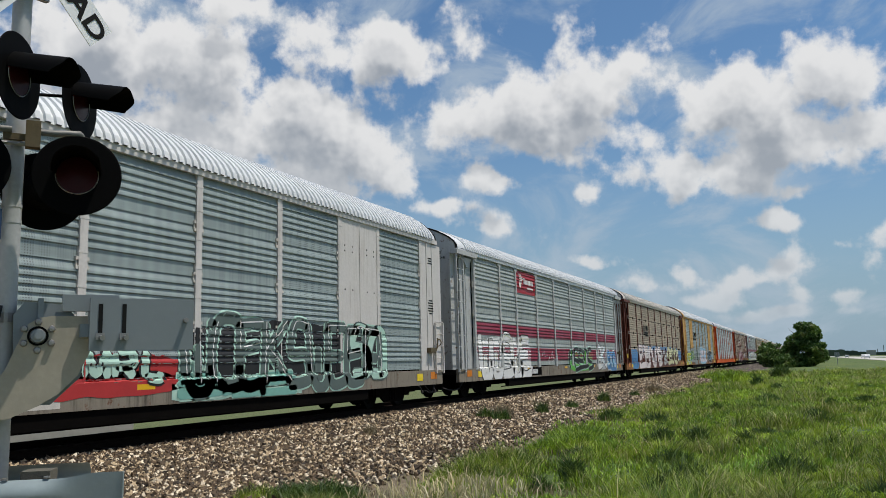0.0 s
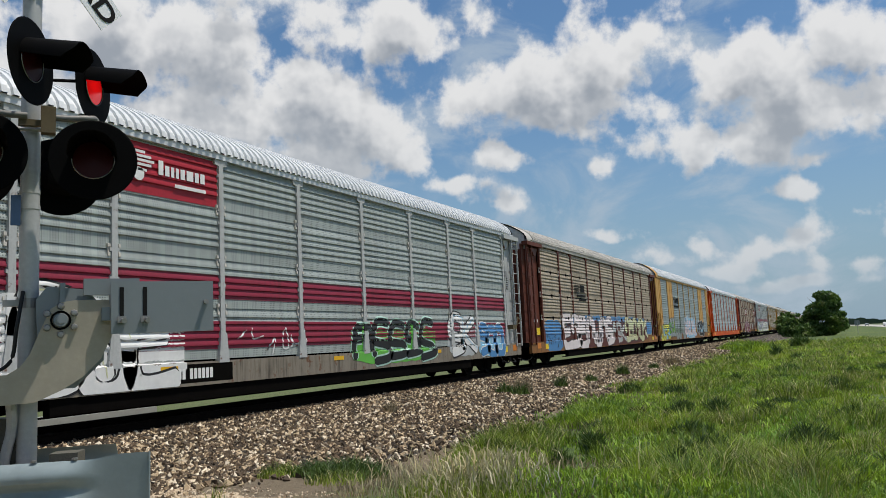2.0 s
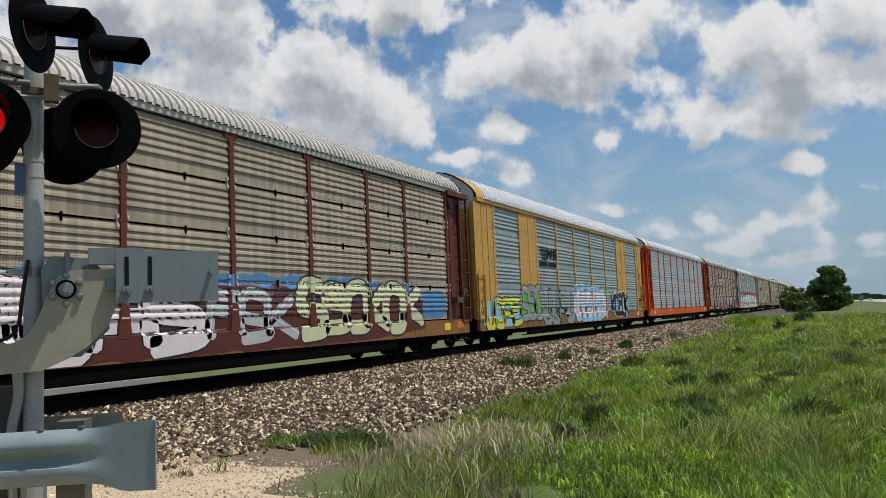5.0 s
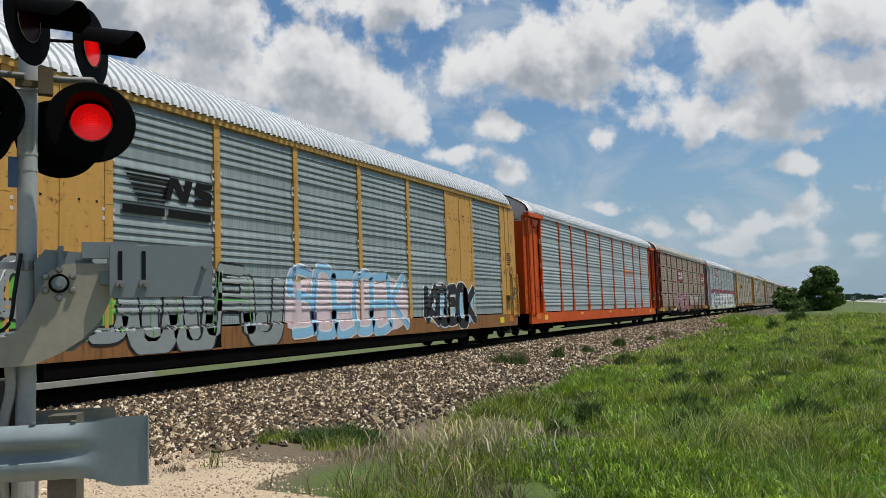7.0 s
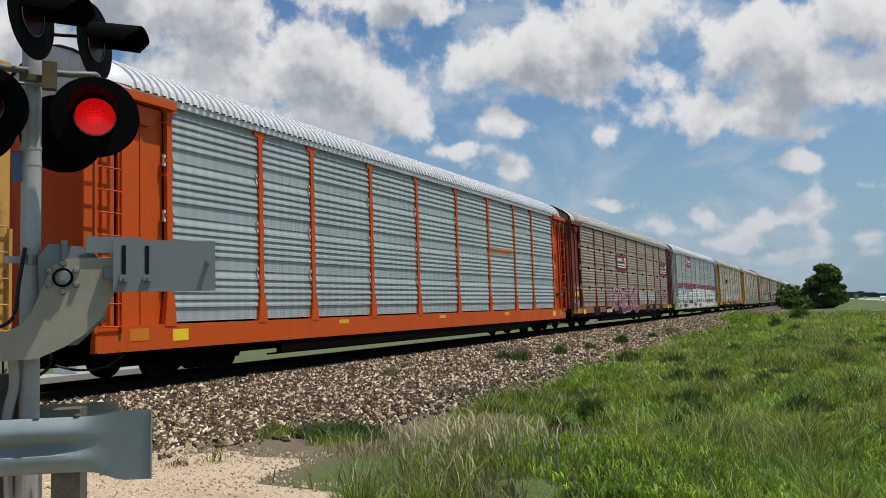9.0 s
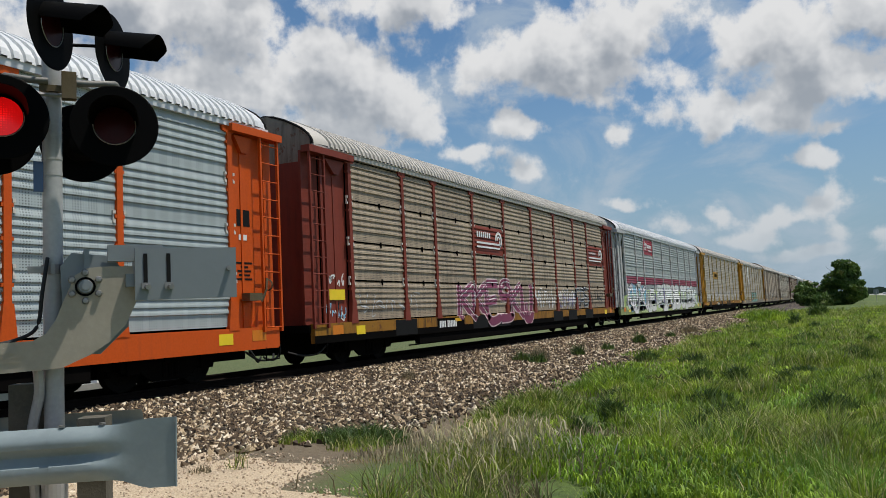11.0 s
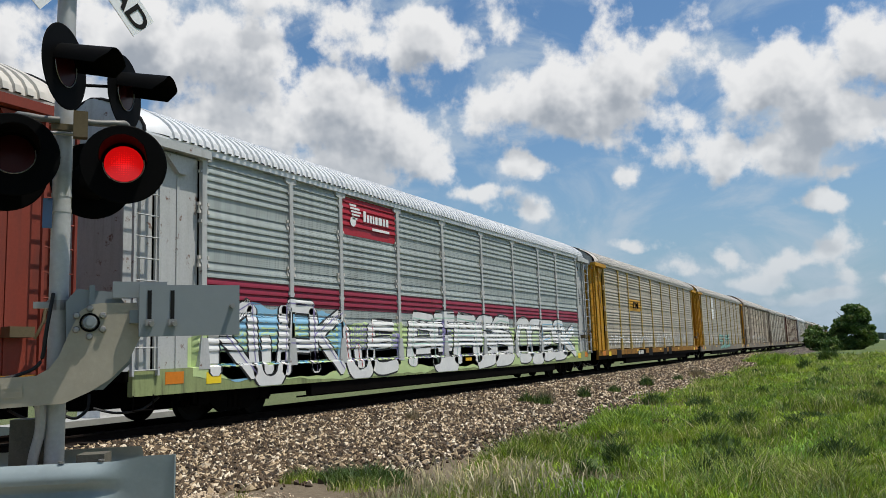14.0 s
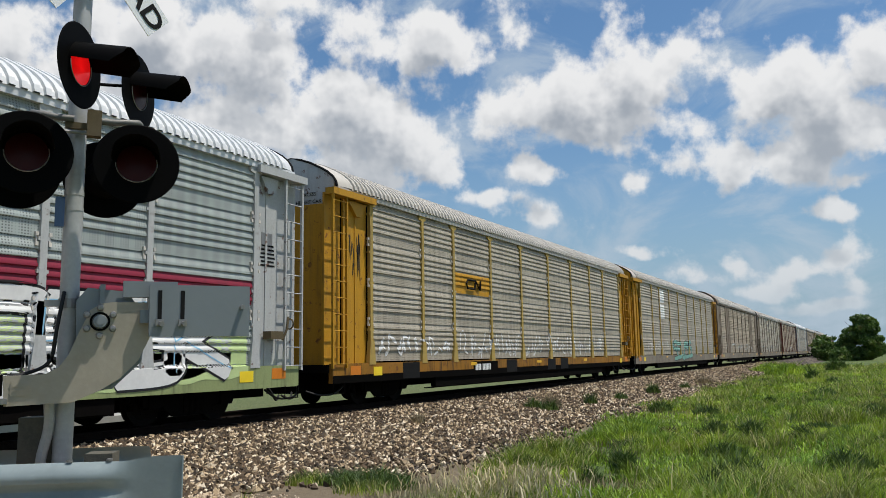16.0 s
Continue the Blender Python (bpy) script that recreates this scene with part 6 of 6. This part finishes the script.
clump("bright green weed patch", -3.4, 15.4, 0.80, 0.42, BRIGHT, 1200, 0.012)
clump("bright green weed patch", -5.1, 18.5, 0.80, 0.50, BRIGHT, 1200, 0.014)
clump("dark brown dry dock weed", -3.9, 17.3, 0.16, 0.42, plain("dock_brown", (0.06, 0.035, 0.02), 0.9), 160, 0.016)
clump("small dark green roadside weed", -3.2, 18.2, 0.3, 0.42, DEEP, 400, 0.014)
for i in range(60):
    y_w = 8.5 + 42 * (i / 60) ** 1.4 + rng.uniform(-0.5, 0.5)
    x_w = verge_edge(y_w) + rng.uniform(0.3, 3.5 + 0.16 * y_w)
    if i % 3:
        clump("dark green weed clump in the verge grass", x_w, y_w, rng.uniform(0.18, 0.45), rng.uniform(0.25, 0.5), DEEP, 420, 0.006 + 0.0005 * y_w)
    else:
        clump("bright yellowish green weed clump in the verge grass", x_w, y_w, rng.uniform(0.3, 0.7), rng.uniform(0.25, 0.42), BRIGHT, 520, 0.006 + 0.0005 * y_w)
clump("tall thin weed in the verge", -3.0, 50.0, 0.35, 1.1, DEEP, 160, 0.03)
clump("green shrub on the verge", -5.2, 62.0, 1.6, 1.2, BRIGHT, 900, 0.05)
clump("green shrub on the verge", -7.0, 70.0, 1.8, 1.2, BRIGHT, 900, 0.05)
clump("dark shrub on the verge", -2.6, 75.0, 0.8, 1.5, DEEP, 500, 0.05)


# ---------------------------------------------------------------- trees, far things
LEAF_A = leaf_material("tree_leaf", (0.03, 0.075, 0.014), (0.13, 0.22, 0.04))


def tree(label, x, y, height, spread_, seed, leaves=5200, leaf=0.42, trunk=0.16):
    """Tapered trunk and limbs, and a crown of small leaves in uneven clumps."""
    r = np.random.default_rng(seed)
    t_ob = tagged(new("tree"), label, "tree", "trees by the track")
    t_ob.location = (x, y, ground_z(x, y) - 0.1)
    b = Build().tube(curve3([(0, 0, 0), (0.1, 0.05, height * 0.25), (-0.1, 0, height * 0.55), (0.1, 0, height * 0.85)]), [trunk * (1 - 0.9 * i / 18) for i in range(19)], 8)
    ends = []
    for k in range(11):
        a, z0 = r.uniform(0, 6.28), height * r.uniform(0.12, 0.6)
        ln = spread_ * r.uniform(0.35, 0.8)
        e = (ln * math.cos(a), ln * math.sin(a), min(height * 0.92, z0 + ln * r.uniform(0.2, 0.9)))
        b.tube(curve3([(0, 0, z0), (e[0] * 0.5, e[1] * 0.5, z0 + (e[2] - z0) * 0.35), e]), [trunk * 0.5 * (1 - 0.85 * i / 12) for i in range(13)], 6)
        ends.append(e)
    part("trunk", b, MAT["bark"], t_ob, smooth=True)
    clumps = []
    for _ in range(110):
        a, z = r.uniform(0, 6.28), r.uniform(0.03, 0.97)
        rad = spread_ * math.sqrt(max(0.02, 1 - (abs(z - 0.43) / 0.62) ** 2)) * r.uniform(0.05, 0.86) * (1 + 0.15 * math.sin(3 * a + seed))
        clumps.append((rad * math.cos(a), rad * math.sin(a), height * z * 0.96, spread_ * r.uniform(0.13, 0.24)))
    per = leaves // len(clumps)
    pts = []
    for cx, cy, cz, cr in clumps:
        d = r.normal(size=(per, 3))
        d /= np.linalg.norm(d, axis=1)[:, None]
        pts.append(np.array([cx, cy, cz]) + d * cr * r.uniform(0.55, 1.05, (per, 1)) * np.array([1, 1, 0.8]))
    pts = np.concatenate(pts)
    pts[:, 2] = np.maximum(pts[:, 2], 0.15)
    m = len(pts)
    u = r.normal(size=(m, 3))
    u /= np.linalg.norm(u, axis=1)[:, None]
    w = np.cross(u, r.normal(size=(m, 3)))
    w /= np.linalg.norm(w, axis=1)[:, None]
    s = leaf * r.uniform(0.5, 1.2, (m, 1))
    quad = np.stack([pts - u * s, pts + w * s * 0.45, pts + u * s, pts - w * s * 0.45], 1)
    me = bpy.data.meshes.new("crown")
    me.from_pydata(quad.reshape(-1, 3).tolist(), [], np.arange(m * 4).reshape(-1, 4).tolist())
    me.materials.append(LEAF_A)
    part("crown", me, parent=t_ob)
    return t_ob


tree("broad dark green tree beside the track", -0.8, 150, 7.7, 3.9, 5, 26000, 0.28)
tree("low dark green tree beside the taller one", -3.4, 151, 4.4, 2.3, 6, 6000, 0.28)
tree("dark green bush below the tree", -4.6, 146, 2.2, 2.0, 7, 3000, 0.3, 0.08)
tree("green bush close to the rails", -8.2, 180, 5.2, 3.0, 8, 4000, 0.4, 0.1)
tree("low green bush close to the rails", -6.3, 150, 3.4, 2.2, 9, 3000, 0.32, 0.08)

FAR_LEAF = plain("far_foliage", (0.055, 0.085, 0.055), 0.95, 0, 0.05, 0.4)
b = Build()
rr = random.Random(4)
for _ in range(900):
    x = rr.uniform(10, 330)
    y = rr.uniform(1350, 1500)
    h = rr.uniform(2, 6.5) * (1 + 0.5 * math.sin(x * 0.05))
    w = rr.uniform(3, 8)
    z = rr.uniform(0, h)
    b.quad((x - w, y, z - 2), (x + w * 0.4, y, z - 2.4), (x + w, y, z + 0.8), (x, y, z + 2.2), (x - w * 0.8, y, z + 1.0))
far_trees = part("far_trees", b, FAR_LEAF)
tagged(far_trees, "hazy dark treeline on the horizon", "trees", kind="stuff")
b = Build()
for _ in range(1400):
    x, y = rr.uniform(-700, -60), rr.uniform(300, 900)
    w, z = rr.uniform(3, 8), rr.uniform(0, 4)
    b.quad((x - w, y, z - 2), (x + w * 0.4, y, z - 2.4), (x + w, y, z + 0.8), (x, y, z + 2.2), (x - w * 0.8, y, z + 1.0))
tagged(part("far_trees_west", b, FAR_LEAF), "distant treeline beyond the railway", "trees", kind="stuff")

sign = tagged(new("road_sign"), "small dark back of a sign by the highway", "road sign")
sign.location = (4.3, 172, -0.6)
part("post", Build().tube([(0, 0, -0.3), (0, 0, 2.2)], 0.06, 8), MAT["mast"], sign)
part("sign_panel", Build().prism([(-0.4, 1.4), (0.4, 1.4), (0.5, 1.9), (0.4, 2.4), (-0.4, 2.4), (-0.5, 1.9)], 0.06, 0.02, "xz"), MAT["gate_grey"], sign)


def highway_car(label, x, y, mat):
    car = tagged(new("car"), label, "car", "cars on the highway")
    car.location = (x, y, -0.30)
    part("body", Build().prism([(-2.2, 0.3), (2.2, 0.3), (2.25, 0.75), (1.5, 0.95), (0.8, 1.45), (-1.2, 1.5), (-2.1, 1.0)], -0.88, 1.76, "yz"), mat, car)
    part("windows", Build().prism([(-1.5, 0.98), (1.25, 0.98), (0.75, 1.36), (-1.15, 1.40)], -0.89, 1.78, "yz"), MAT["glass_dark"], car)
    for wx in (-0.85, 0.67):
        for wy in (-1.35, 1.35):
            part("wheel", Build().lathe([(0.0, 0), (0.33, 0), (0.33, 0.18), (0.0, 0.18)], "x", 16, centre=(wx, wy, 0.33)), MAT["hose"], car)
    return car


highway = [highway_car("white car driving on the highway", 18.0, 330, MAT["vehicle_white"]), highway_car("white van driving on the highway", 22.0, 430, MAT["vehicle_white"]), highway_car("dark car driving on the highway", 18.0, 520, MAT["gate_grey"])]

# far works with slim stacks on the horizon
works = tagged(new("far_plant"), "hazy far industrial plant with slim towers", "industrial plant")
works.location = (85, 1300, 0)
for i in range(7):
    part("tower", Build().tube([(i * 6.0 + (i % 3) * 2, 0, -2), (i * 6.0 + (i % 3) * 2, 0, 9 + 5 * (i % 3))], 0.35, 6), FAR_LEAF, works)
part("shed", Build().box(-14, -2, 0, 8, -2, 7).box(44, 60, 0, 8, -2, 5), MAT["concrete"], works)


# ---------------------------------------------------------------- movement
LIT = {
    "fr": [(0.55, 1.2), (2.85, 3.62), (4.13, 4.7), (5.35, 5.95), (6.58, 7.12), (7.85, 8.3), (8.95, 9.5), (10.1, 10.6), (11.62, 11.9), (12.4, 13.08), (13.88, 14.32), (14.82, 15.38)],
    "fl": [(1.25, 1.85), (3.66, 4.13), (4.72, 5.3), (5.98, 6.25), (10.88, 11.33), (11.9, 12.38), (13.1, 13.72), (14.35, 14.8), (15.38, 15.9)],
    "bl": [(1.6, 1.8), (6.2, 6.44), (7.13, 7.4), (8.33, 8.85), (11.1, 11.3), (12.13, 12.38), (13.1, 13.72), (14.62, 14.8), (15.68, 16.4)],
    "br": [(1.83, 2.38), (3.38, 3.62), (4.13, 4.45), (6.58, 7.12), (7.72, 8.12), (11.35, 11.62), (12.4, 13.08), (13.74, 13.9), (15.08, 15.38)],
}


def lens_rows(spans):
    """The lens shows its dark face, and turns its lit one outwards for each span."""
    rows, a = [(0.0, 180.0)], 180.0
    for t0, t1 in spans:
        for t in (t0, t1):
            if t > 15.9:
                continue
            f0 = round(t * FPS)
            rows += [((f0 - 1) / FPS, a), (f0 / FPS, a + 60), ((f0 + 1) / FPS, a + 120), ((f0 + 2) / FPS, a + 180)]
            a += 180
    rows.append((16.0, a))
    return [(t, pose(0, 0, 0, 0, 0, r)) for t, r in rows]


def motions():
    for k, car in enumerate(CARS):
        y0 = START + PITCH * k + SLACK.get(k, 0.0)
        walk(car, [(t, pose(-D, y0 - SPEED * t, 0)) for t in (0.0, 4.0, 8.0, 12.0, 16.0)])
    turn = math.degrees(SPEED / 0.43) / FPS
    rolls = [(i / FPS, i * turn) for i in range(481)]
    for wheel, dy in WHEELS:
        walk(wheel, [(t, pose(0, dy, 0.43, r, 0, 0)) for t, r in rolls])
    for lens, key in ((lens_fr, "fr"), (lens_fl, "fl"), (lens_bl, "bl"), (lens_br, "br")):
        walk(lens, lens_rows(LIT[key]))
    for lens in rear_lens:
        lens.matrix_basis = pose(0, 0, 0, 0, 0, 180)
    for car, speed in zip(highway, (3.0, -4.0, 2.0)):
        x, y, z = car.location
        walk(car, [(0.0, pose(x, y, z)), (16.0, pose(x, y + 16 * speed, z))])


motions()
